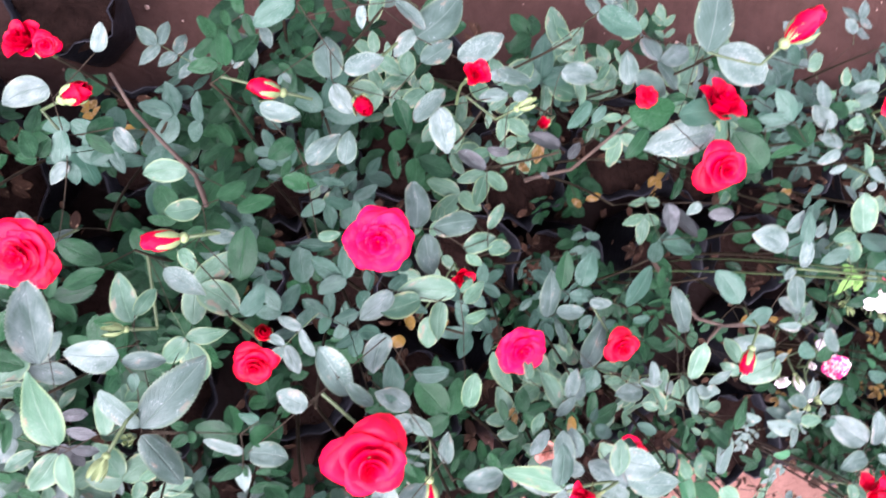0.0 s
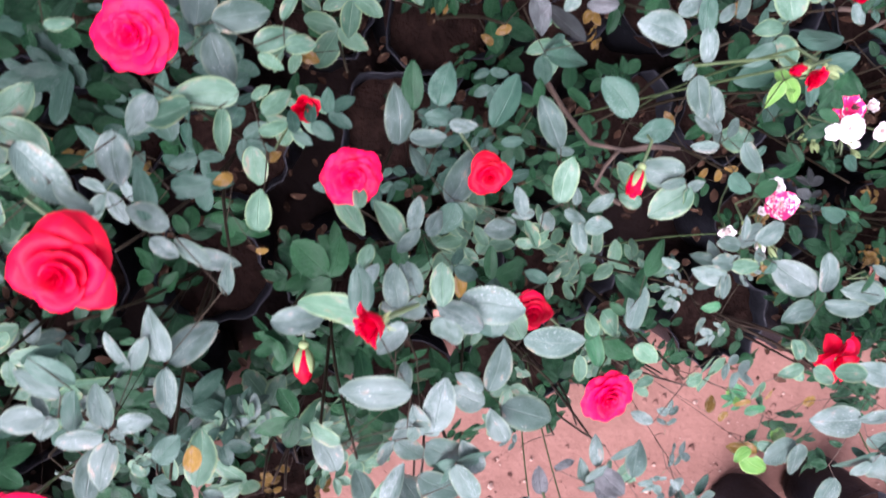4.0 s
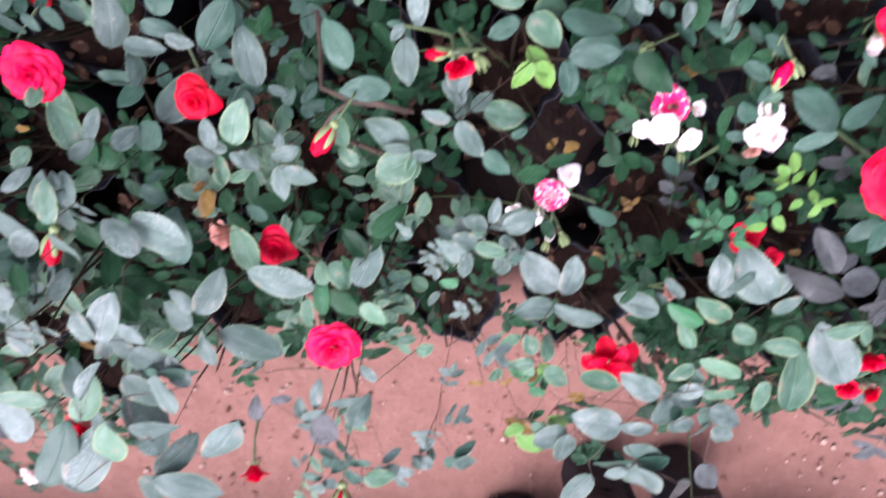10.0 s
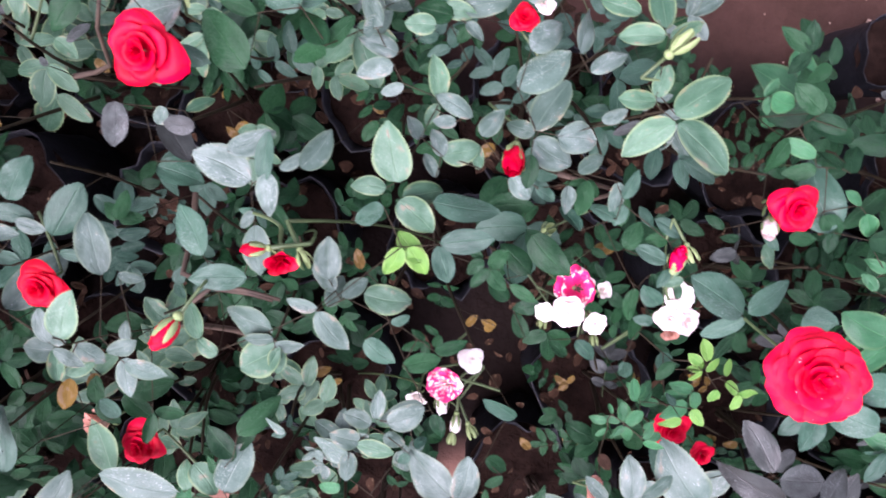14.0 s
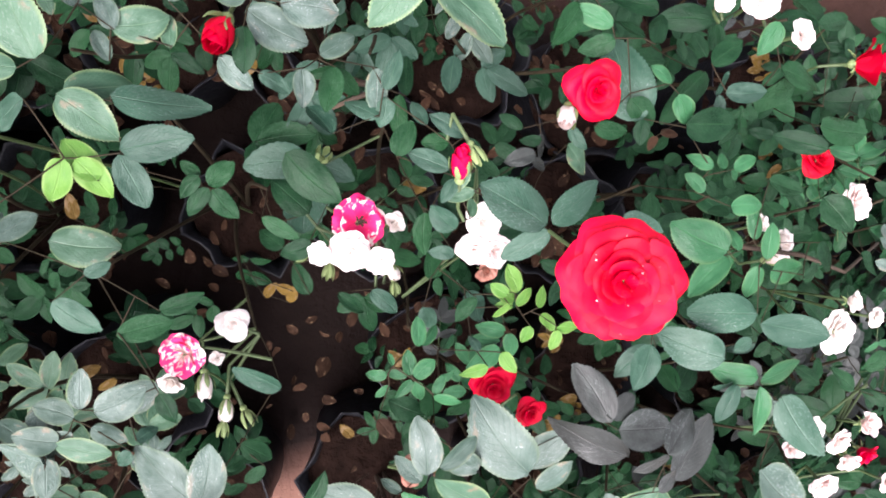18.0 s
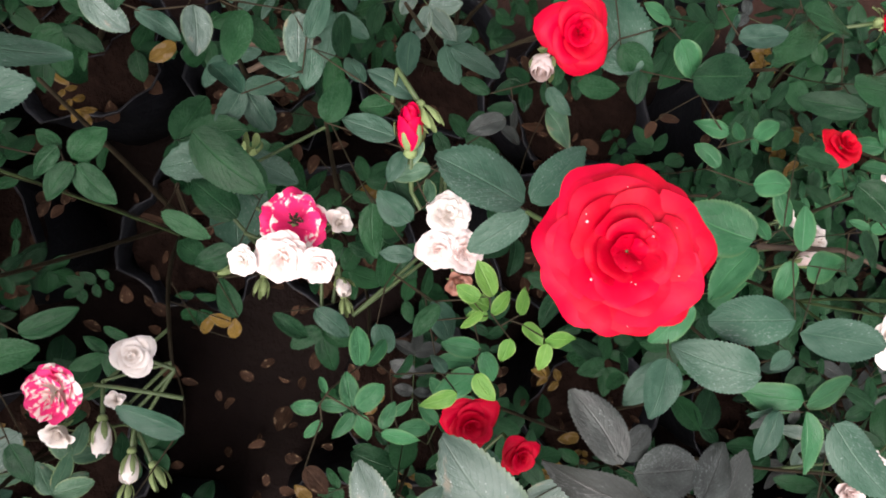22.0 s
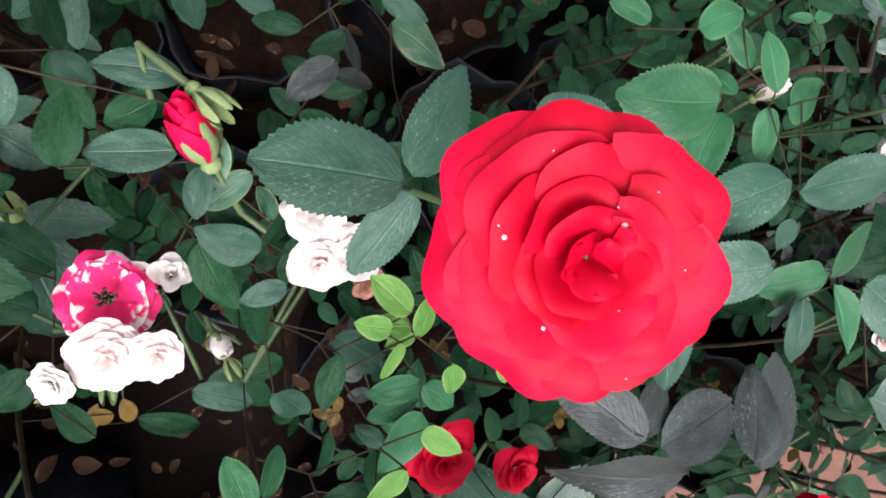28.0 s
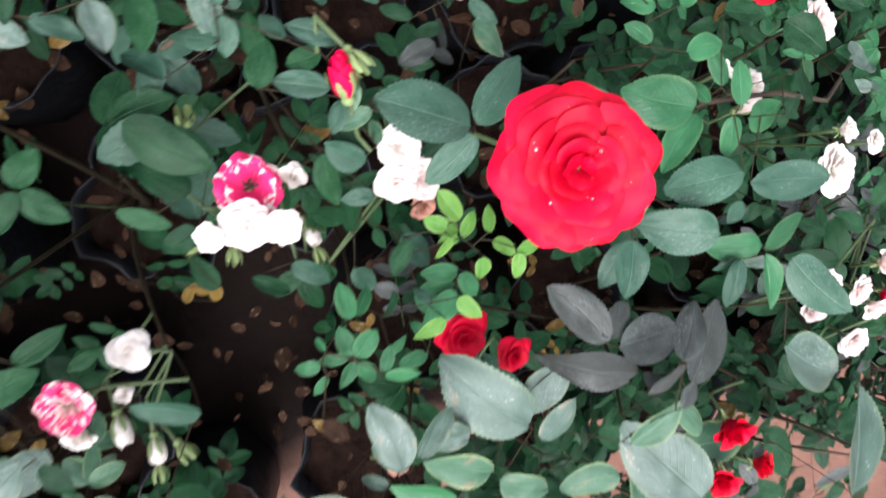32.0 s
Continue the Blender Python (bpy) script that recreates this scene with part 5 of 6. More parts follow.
rose_bush(0.331, -0.188, 0.61, 'd', 0.1, 0, 9,
          blooms=[('full', 'crimson', 0.241, -0.207, 0.701, 0.058, 10, -111), ('tea', 'dark', 0.376, -0.219, 0.675, 0.044, 12, -92)],
          leaves=[('e', 0.253, -0.262, 0.73, -117, 0.026, 0), ('e', 0.227, -0.222, 0.638, -64, 0.049, 0), ('d', 0.281, -0.295, 0.746, 103, 0.02, 1), ('m', 0.332, -0.301, 0.692, -27, 0.024, 1), ('e', 0.303, -0.303, 0.802, 88, 0.036, 0), ('d', 0.402, -0.255, 0.699, 103, 0.031, 0), ('d', 0.4, -0.269, 0.676, -177, 0.034, 0), ('d', 0.292, -0.183, 0.645, 93, 0.062, 0), ('d', 0.302, -0.177, 0.645, -3, 0.044, 0), ('e', 0.281, -0.267, 0.709, 119, 0.048, 0), ('d', 0.292, -0.259, 0.709, 76, 0.031, 0), ('d', 0.308, -0.267, 0.691, 45, 0.031, 0), ('d', 0.235, -0.301, 0.745, 48, 0.033, 0), ('d', 0.29, -0.31, 0.743, 104, 0.029, 0)]
          + [('m', 0.341, -0.241, 0.673, -120, 0.043, 0), ('m', 0.383, -0.172, 0.663, 61, 0.052, 0), ('m', 0.39, -0.186, 0.664, -2, 0.026, 0), ('d', 0.414, -0.254, 0.694, -173, 0.025, 0), ('e', 0.245, -0.233, 0.708, 80, 0.022, 0), ('d', 0.272, -0.317, 0.752, 93, 0.036, 0), ('m', 0.333, -0.148, 0.645, 70, 0.041, 0), ('d', 0.342, -0.166, 0.649, -7, 0.029, 0), ('d', 0.277, -0.276, 0.71, 41, 0.031, 0), ('k', 0.308, -0.151, 0.645, 88, 0.043, 0), ('m', 0.318, -0.158, 0.645, -9, 0.036, 0), ('d', 0.315, -0.216, 0.648, 107, 0.033, 0), ('d', 0.336, -0.246, 0.65, 53, 0.067, 0)])
rose_bush(0.512, -0.217, 0.64, 'k', 0.085, 2, 30,
          blooms=[('cup', 'red', 0.612, -0.145, 0.819, 0.019, 35, -70), ('bud', 'red', 0.589, -0.136, 0.819, 0.011, 75, -169), ('bud', 'red', 0.5, -0.238, 0.722, 0.02, 75, -120)],
          leaves=[('d', 0.569, -0.134, 0.713, -83, 0.044, 0), ('m', 0.559, -0.183, 0.689, -173, 0.042, 0), ('e', 0.413, -0.287, 0.701, 102, 0.032, 1), ('k', 0.474, -0.328, 0.654, -95, 0.031, 1), ('d', 0.566, -0.124, 0.712, -125, 0.02, 1), ('k', 0.431, -0.153, 0.652, 77, 0.027, 1), ('d', 0.441, -0.194, 0.694, 108, 0.049, 0), ('e', 0.427, -0.24, 0.728, 76, 0.044, 0), ('d', 0.618, -0.207, 0.672, 175, 0.031, 0), ('d', 0.428, -0.245, 0.739, -32, 0.029, 0), ('d', 0.459, -0.253, 0.715, 33, 0.033, 0), ('d', 0.465, -0.267, 0.697, -23, 0.034, 0), ('d', 0.575, -0.091, 0.719, -87, 0.033, 0), ('d', 0.421, -0.256, 0.693, -50, 0.031, 0)]
          + [('d', 0.46, -0.252, 0.685, 94, 0.021, 0), ('d', 0.444, -0.197, 0.671, -10, 0.019, 0), ('d', 0.581, -0.231, 0.672, 170, 0.045, 0), ('d', 0.582, -0.239, 0.672, -166, 0.027, 0), ('d', 0.583, -0.244, 0.672, -1, 0.025, 0), ('e', 0.584, -0.247, 0.672, -79, 0.027, 0), ('e', 0.589, -0.247, 0.672, -147, 0.049, 0), ('d', 0.461, -0.266, 0.685, -81, 0.032, 0), ('d', 0.63, -0.193, 0.656, 149, 0.033, 0), ('e', 0.522, -0.242, 0.685, 116, 0.03, 0), ('e', 0.534, -0.259, 0.672, 157, 0.024, 0), ('d', 0.56, -0.1, 0.705, 160, 0.045, 0), ('m', 0.519, -0.17, 0.682, 125, 0.048, 0)],
          branches=[[(0.492, -0.239, 0.654), (0.502, -0.22, 0.652), (0.518, -0.205, 0.652), (0.549, -0.201, 0.66), (0.582, -0.207, 0.658)], [(0.49, -0.196, 0.645), (0.524, -0.205, 0.653), (0.555, -0.204, 0.66), (0.576, -0.208, 0.66)]])
rose_bush(0.731, -0.196, 0.6, 'k', 0.085, 0, 9,
          blooms=[('green', 'white', 0.629, -0.141, 0.819, 0.011, 50, -50), ('green', 'white', 0.818, -0.221, 0.53, 0.012, 60, -169), ('mini', 'striped', 0.739, -0.288, 0.611, 0.037, 20, 171), ('tea', 'white', 0.771, -0.275, 0.56, 0.028, 15, 61), ('cup', 'white', 0.716, -0.336, 0.54, 0.021, 30, -109), ('cup', 'white', 0.757, -0.306, 0.55, 0.012, 20, 90), ('bud', 'white', 0.747, -0.343, 0.54, 0.016, 60, -80), ('bud', 'white', 0.764, -0.364, 0.54, 0.014, 70, -90), ('green', 'white', 0.786, -0.37, 0.54, 0.014, 70, -60)],
          leaves=[('k', 0.759, -0.151, 0.648, -130, 0.022, 1), ('m', 0.717, -0.342, 0.637, 30, 0.018, 0), ('k', 0.789, -0.346, 0.635, -32, 0.025, 0), ('k', 0.807, -0.363, 0.637, -139, 0.021, 0), ('o', 0.812, -0.274, 0.407, 169, 0.022, 1), ('o', 0.778, -0.291, 0.358, 53, 0.023, 0), ('o', 0.806, -0.296, 0.36, 82, 0.019, 1), ('o', 0.641, -0.195, 0.532, 108, 0.023, 1), ('k', 0.829, -0.183, 0.505, 141, 0.042, 0), ('k', 0.807, -0.214, 0.515, 150, 0.029, 0), ('k', 0.832, -0.256, 0.515, 120, 0.03, 0), ('m', 0.815, -0.311, 0.615, 150, 0.04, 0), ('d', 0.722, -0.312, 0.6, -148, 0.051, 0), ('d', 0.622, -0.201, 0.707, -48, 0.049, 0)]
          + [('e', 0.652, -0.203, 0.614, -1, 0.042, 0), ('d', 0.623, -0.184, 0.656, 97, 0.039, 0), ('d', 0.624, -0.209, 0.656, 62, 0.029, 0), ('d', 0.678, -0.321, 0.631, 88, 0.033, 0), ('d', 0.689, -0.321, 0.637, 28, 0.037, 0), ('d', 0.636, -0.198, 0.656, 38, 0.032, 0), ('y', 0.702, -0.157, 0.669, 132, 0.032, 0), ('k', 0.765, -0.157, 0.646, 46, 0.021, 0), ('k', 0.765, -0.159, 0.646, -125, 0.024, 0), ('k', 0.767, -0.16, 0.646, -49, 0.026, 0), ('k', 0.795, -0.182, 0.588, -30, 0.033, 0), ('k', 0.732, -0.307, 0.637, -65, 0.028, 0), ('k', 0.727, -0.252, 0.615, 25, 0.036, 0), ('k', 0.697, -0.271, 0.615, 16, 0.04, 0)]
          + [('m', 0.659, -0.244, 0.628, -33, 0.041, 0), ('m', 0.682, -0.223, 0.635, 22, 0.021, 0), ('m', 0.666, -0.11, 0.685, -150, 0.037, 0), ('m', 0.717, -0.137, 0.675, 13, 0.045, 0), ('m', 0.715, -0.14, 0.672, -68, 0.039, 0), ('y', 0.684, -0.144, 0.675, -111, 0.035, 0), ('y', 0.69, -0.144, 0.672, -50, 0.034, 0), ('d', 0.764, -0.384, 0.656, 81, 0.051, 0), ('m', 0.707, -0.103, 0.661, -3, 0.056, 0), ('e', 0.68, -0.102, 0.663, 9, 0.046, 0), ('e', 0.677, -0.105, 0.666, -37, 0.043, 0)])
rose_bush(0.92, -0.198, 0.57, 'k', 0.085, 2, 24,
          blooms=[('full', 'red', 1.023, -0.199, 0.752, 0.081, 12, 185), ('bud', 'crimson', 0.941, -0.124, 0.637, 0.019, 52, 98), ('green', 'white', 0.956, -0.131, 0.637, 0.014, 70, -60), ('mini', 'streaked', 0.873, -0.185, 0.551, 0.048, 12, 61), ('mini', 'blush', 0.865, -0.211, 0.564, 0.037, 10, -100), ('mini', 'white', 0.838, -0.213, 0.564, 0.022, 25, -159), ('mini', 'blush', 0.89, -0.215, 0.584, 0.025, 12, -60), ('cup', 'white', 0.905, -0.183, 0.551, 0.018, 30, 41), ('bud', 'white', 0.909, -0.237, 0.52, 0.014, 30, -60), ('green', 'white', 0.847, -0.24, 0.52, 0.013, 60, -100), ('green', 'white', 0.91, -0.254, 0.52, 0.012, 60, -80), ('mini', 'white', 0.978, -0.177, 0.569, 0.033, 15, 90)] + [('mini', 'blush', 0.97, -0.204, 0.569, 0.031, 15, -129), ('mini', 'blush', 0.99, -0.205, 0.569, 0.033, 15, -29), ('cup', 'faded', 0.995, -0.233, 0.52, 0.02, 30, -90), ('green', 'white', 0.841, -0.127, 0.52, 0.017, 20, 61)],
          leaves=[('k', 0.834, -0.205, 0.558, -157, 0.03, 0), ('k', 0.964, -0.236, 0.615, -131, 0.026, 0), ('g', 0.918, -0.267, 0.646, 45, 0.02, 0), ('o', 0.923, -0.154, 0.409, -8, 0.026, 0), ('b', 0.883, -0.114, 0.326, -110, 0.022, 1), ('b', 0.886, -0.314, 0.671, -49, 0.017, 1), ('k', 0.899, -0.079, 0.58, -93, 0.031, 0), ('k', 0.934, -0.115, 0.62, -171, 0.024, 0), ('e', 0.949, -0.133, 0.62, -114, 0.02, 0), ('k', 0.935, -0.154, 0.59, -60, 0.032, 0), ('m', 0.953, -0.207, 0.57, 177, 0.024, 0), ('m', 0.966, -0.239, 0.57, -59, 0.037, 0), ('y', 0.999, -0.231, 0.612, 117, 0.025, 0), ('y', 0.998, -0.239, 0.606, 151, 0.02, 0)]
          + [('y', 0.999, -0.245, 0.6, -178, 0.015, 0), ('g', 0.994, -0.267, 0.6, 169, 0.024, 0), ('g', 0.995, -0.269, 0.6, -61, 0.03, 0), ('g', 0.99, -0.281, 0.6, -151, 0.03, 0), ('m', 0.929, -0.254, 0.57, -69, 0.031, 0), ('k', 0.848, -0.165, 0.515, 135, 0.05, 0), ('k', 0.857, -0.252, 0.525, -38, 0.03, 0), ('m', 0.887, -0.249, 0.525, -42, 0.033, 0), ('m', 0.935, -0.136, 0.625, 163, 0.032, 0), ('m', 0.94, -0.144, 0.62, -117, 0.018, 0), ('e', 0.958, -0.173, 0.61, 99, 0.019, 0), ('m', 0.948, -0.185, 0.59, 136, 0.03, 0), ('k', 0.933, -0.23, 0.57, 87, 0.033, 0), ('m', 1.009, -0.174, 0.64, 150, 0.053, 0)]
          + [('m', 1.013, -0.173, 0.642, 44, 0.045, 0), ('m', 1.012, -0.179, 0.64, -144, 0.038, 0), ('y', 0.998, -0.243, 0.612, 45, 0.019, 0), ('y', 1.014, -0.242, 0.62, 71, 0.019, 0), ('y', 1.016, -0.248, 0.62, -39, 0.02, 0), ('y', 1.032, -0.26, 0.62, -100, 0.019, 0), ('y', 1.031, -0.257, 0.62, -12, 0.021, 0), ('g', 0.965, -0.273, 0.6, -9, 0.026, 0), ('g', 0.936, -0.279, 0.62, 33, 0.019, 0), ('g', 0.91, -0.289, 0.65, 99, 0.018, 0), ('g', 0.913, -0.29, 0.65, 42, 0.019, 0), ('g', 0.908, -0.289, 0.65, 175, 0.019, 0), ('g', 0.911, -0.292, 0.65, -129, 0.018, 0), ('g', 0.914, -0.293, 0.65, -76, 0.016, 0)]
          + [('g', 0.934, -0.297, 0.64, 37, 0.016, 0), ('g', 0.937, -0.305, 0.64, -9, 0.023, 0), ('k', 0.894, -0.129, 0.624, 71, 0.029, 0), ('p', 1.004, -0.12, 0.615, -161, 0.028, 0), ('p', 1.002, -0.124, 0.606, -24, 0.021, 0), ('m', 0.915, -0.105, 0.625, 114, 0.026, 0), ('m', 0.885, -0.087, 0.625, -96, 0.025, 0), ('m', 0.946, -0.111, 0.621, 155, 0.033, 0), ('e', 0.957, -0.152, 0.618, -163, 0.022, 0), ('y', 0.988, -0.232, 0.621, 148, 0.017, 0), ('y', 0.99, -0.24, 0.621, -149, 0.017, 0), ('y', 1.007, -0.256, 0.624, -105, 0.019, 0), ('g', 0.914, -0.265, 0.657, 90, 0.02, 0), ('g', 0.896, -0.279, 0.658, 110, 0.01, 0)]
          + [('g', 0.892, -0.286, 0.658, -173, 0.018, 0), ('g', 0.894, -0.294, 0.658, -135, 0.015, 0), ('g', 0.925, -0.296, 0.669, 63, 0.016, 0), ('g', 0.925, -0.298, 0.669, -14, 0.023, 0), ('y', 0.972, -0.286, 0.636, -156, 0.026, 0), ('m', 0.967, -0.276, 0.627, 120, 0.015, 0), ('y', 0.985, -0.277, 0.627, -54, 0.022, 0), ('k', 0.811, -0.131, 0.58, -37, 0.053, 0), ('k', 0.924, -0.173, 0.58, -82, 0.04, 0)])
rose_bush(1.165, -0.192, 0.57, 'k', 0.085, 2, 24,
          leaves=[('m', 1.085, -0.09, 0.624, 116, 0.064, 0), ('m', 1.069, -0.17, 0.636, -11, 0.054, 0), ('g', 1.162, -0.121, 0.607, 161, 0.024, 1), ('g', 1.186, -0.122, 0.599, 30, 0.023, 1), ('k', 1.232, -0.129, 0.583, -15, 0.032, 1), ('g', 1.241, -0.201, 0.58, 90, 0.034, 0), ('g', 1.228, -0.183, 0.58, 109, 0.031, 0), ('g', 1.239, -0.208, 0.572, -90, 0.035, 0), ('m', 1.252, -0.283, 0.562, -148, 0.025, 0), ('m', 1.242, -0.278, 0.57, -146, 0.02, 0), ('m', 1.132, -0.28, 0.595, -137, 0.042, 0), ('e', 1.033, -0.111, 0.606, -45, 0.033, 0), ('g', 1.159, -0.143, 0.601, 140, 0.023, 0), ('g', 1.192, -0.154, 0.591, 3, 0.032, 0)]
          + [('k', 1.085, -0.089, 0.63, -94, 0.023, 0), ('m', 1.109, -0.269, 0.629, -110, 0.04, 0), ('g', 1.121, -0.232, 0.633, -120, 0.04, 0), ('k', 1.121, -0.09, 0.629, 0, 0.044, 0), ('g', 1.193, -0.193, 0.592, 157, 0.064, 0), ('g', 1.195, -0.199, 0.59, -130, 0.044, 0), ('g', 1.208, -0.193, 0.588, 111, 0.024, 0), ('m', 1.241, -0.252, 0.575, 179, 0.06, 0), ('m', 1.203, -0.29, 0.59, 166, 0.063, 0)])
rose_bush(1.337, -0.188, 0.52, 'g', 0.1, 4, 24,
          blooms=[('tea', 'dark', 1.391, -0.097, 0.452, 0.046, 20, 80), ('mini', 'white', 1.339, -0.271, 0.57, 0.045, 15, 5), ('mini', 'white', 1.376, -0.255, 0.57, 0.022, 20, 5), ('cup', 'white', 1.353, -0.24, 0.57, 0.019, 20, 5), ('cup', 'white', 1.325, -0.188, 0.5, 0.024, 30, 35), ('cup', 'white', 1.295, -0.172, 0.5, 0.018, 30, 35), ('bud', 'blush', 1.321, -0.206, 0.5, 0.018, 30, 35)],
          leaves=[('k', 1.312, -0.185, 0.557, -48, 0.036, 0), ('k', 1.293, -0.219, 0.564, 29, 0.026, 0), ('k', 1.357, -0.142, 0.499, -45, 0.049, 0), ('k', 1.392, -0.198, 0.52, -35, 0.04, 1), ('k', 1.349, -0.332, 0.536, 150, 0.035, 1), ('o', 1.407, -0.105, 0.36, -131, 0.023, 0), ('g', 1.25, -0.211, 0.575, -3, 0.053, 0), ('m', 1.248, -0.262, 0.572, -10, 0.066, 0)],
          branches=[[(1.31, -0.2, 0.538), (1.385, -0.219, 0.509), (1.487, -0.192, 0.439)]])
rose_bush(1.55, -0.218, 0.47, 'g', 0.1, 12, 30,
          blooms=[('mini', 'blush', 1.472, -0.144, 0.425, 0.05, 20, 25)])
rose_bush(1.786, -0.189, 0.52, 'g', 0.1, 12, 30)
rose_bush(1.982, -0.189, 0.55, 'g', 0.1, 12, 30)
rose_bush(-0.848, -0.009, 0.67, 'd', 0.1, 12, 30)
rose_bush(-0.649, -0.016, 0.68, 'd', 0.1, 12, 30)
rose_bush(-0.451, -0.018, 0.7, 'd', 0.1, 12, 30)
rose_bush(-0.211, 0.025, 0.68, 'd', 0.1, 0, 9,
          blooms=[('full', 'red', -0.228, -0.083, 0.72, 0.068, 15, -160), ('cup', 'red', -0.22, 0.104, 0.7, 0.032, 25, 149), ('tea', 'red', -0.197, 0.096, 0.7, 0.023, 20, -62), ('bud', 'red', -0.163, 0.059, 0.72, 0.022, 55, 20)],
          leaves=[('d', -0.185, -0.004, 0.706, -135, 0.027, 1), ('k', -0.208, 0.001, 0.714, 118, 0.032, 1), ('m', -0.188, 0.025, 0.704, -101, 0.035, 0), ('k', -0.172, 0.021, 0.696, -38, 0.028, 1), ('k', -0.186, -0.069, 0.745, -31, 0.039, 0), ('b', -0.188, -0.063, 0.692, 89, 0.016, 0), ('d', -0.196, 0.062, 0.703, -159, 0.042, 0), ('d', -0.158, 0.092, 0.7, 75, 0.028, 0), ('d', -0.147, 0.028, 0.695, -54, 0.03, 0)])
rose_bush(-0.027, -0.023, 0.69, 'd', 0.1, 2, 30,
          blooms=[('bud', 'red', -0.107, -0.065, 0.794, 0.02, 70, -175)],
          leaves=[('e', -0.087, -0.074, 0.766, -62, 0.022, 0), ('m', -0.037, -0.125, 0.805, 55, 0.033, 0), ('k', 0.008, 0.016, 0.741, -145, 0.03, 1), ('k', -0.003, -0.017, 0.735, -15, 0.031, 1), ('b', 0.062, -0.006, 0.546, -135, 0.018, 1), ('e', 0.026, -0.069, 0.75, 4, 0.023, 0), ('e', -0.086, -0.009, 0.713, -171, 0.037, 0), ('k', -0.078, -0.076, 0.751, 8, 0.027, 0), ('k', -0.06, -0.035, 0.729, 31, 0.033, 0), ('k', -0.043, -0.045, 0.734, 21, 0.036, 0), ('k', -0.042, -0.106, 0.751, 81, 0.044, 0), ('d', -0.021, 0.045, 0.737, -9, 0.034, 0), ('d', 0.019, -0.005, 0.74, 45, 0.043, 0), ('d', 0.052, -0.005, 0.748, 82, 0.027, 0)]
          + [('d', -0.068, -0.065, 0.744, -8, 0.027, 0), ('e', -0.073, -0.041, 0.737, -171, 0.033, 0)],
          branches=[[(-0.073, -0.044, 0.696), (-0.088, -0.016, 0.644), (-0.116, 0.015, 0.642), (-0.138, 0.045, 0.664), (-0.152, 0.077, 0.679)]])
rose_bush(0.224, 0.002, 0.66, 'd', 0.1, 0, 9,
          blooms=[('cup', 'dark', 0.155, 0.07, 0.819, 0.02, 10, 59), ('bud', 'red', 0.29, 0.04, 0.62, 0.017, 40, -160)],
          leaves=[('p', 0.312, 0.014, 0.621, 160, 0.037, 0), ('p', 0.224, 0.007, 0.695, -180, 0.024, 1), ('p', 0.2, -0.011, 0.692, 143, 0.038, 1), ('o', 0.196, -0.082, 0.484, -20, 0.024, 1), ('d', 0.116, 0.033, 0.747, 51, 0.046, 0), ('d', 0.205, 0.061, 0.746, -176, 0.028, 0), ('d', 0.209, 0.057, 0.746, 12, 0.02, 0), ('e', 0.197, -0.07, 0.715, 61, 0.028, 0), ('e', 0.196, -0.09, 0.715, 0, 0.024, 0), ('d', 0.137, 0.047, 0.746, -75, 0.048, 0), ('d', 0.125, -0.069, 0.701, 86, 0.047, 0), ('d', 0.14, -0.067, 0.714, 7, 0.054, 0), ('e', 0.171, -0.089, 0.714, 15, 0.036, 0), ('e', 0.174, -0.095, 0.714, -42, 0.027, 0)])
rose_bush(0.405, -0.013, 0.59, 'd', 0.1, 0, 9,
          blooms=[('tea', 'red', 0.468, -0.013, 0.715, 0.062, 14, -111), ('tea', 'dark', 0.386, 0.07, 0.689, 0.028, 20, 88)],
          leaves=[('m', 0.334, 0.063, 0.653, -133, 0.043, 0), ('p', 0.488, -0.095, 0.639, 128, 0.054, 1), ('p', 0.505, -0.064, 0.682, 179, 0.03, 1), ('m', 0.481, -0.002, 0.67, -17, 0.029, 0), ('d', 0.473, -0.051, 0.662, -125, 0.021, 0), ('m', 0.452, -0.104, 0.621, -17, 0.046, 1), ('e', 0.493, -0.052, 0.67, 37, 0.027, 0), ('p', 0.343, 0, 0.578, 54, 0.031, 1), ('p', 0.321, -0.024, 0.569, 144, 0.014, 1), ('o', 0.475, -0.056, 0.406, -166, 0.026, 0), ('o', 0.455, -0.077, 0.377, 136, 0.02, 1), ('o', 0.35, 0.021, 0.456, -94, 0.026, 1), ('o', 0.317, -0.006, 0.471, -35, 0.02, 1), ('k', 0.427, 0.05, 0.668, 172, 0.058, 0)]
          + [('p', 0.431, -0.051, 0.662, -86, 0.043, 0), ('m', 0.352, 0.059, 0.653, -123, 0.025, 0), ('k', 0.397, 0.033, 0.668, -122, 0.039, 0), ('d', 0.483, 0.034, 0.67, -165, 0.074, 0)],
          branches=[[(0.365, -0.014, 0.536), (0.377, 0.015, 0.59), (0.402, 0.053, 0.638)]])
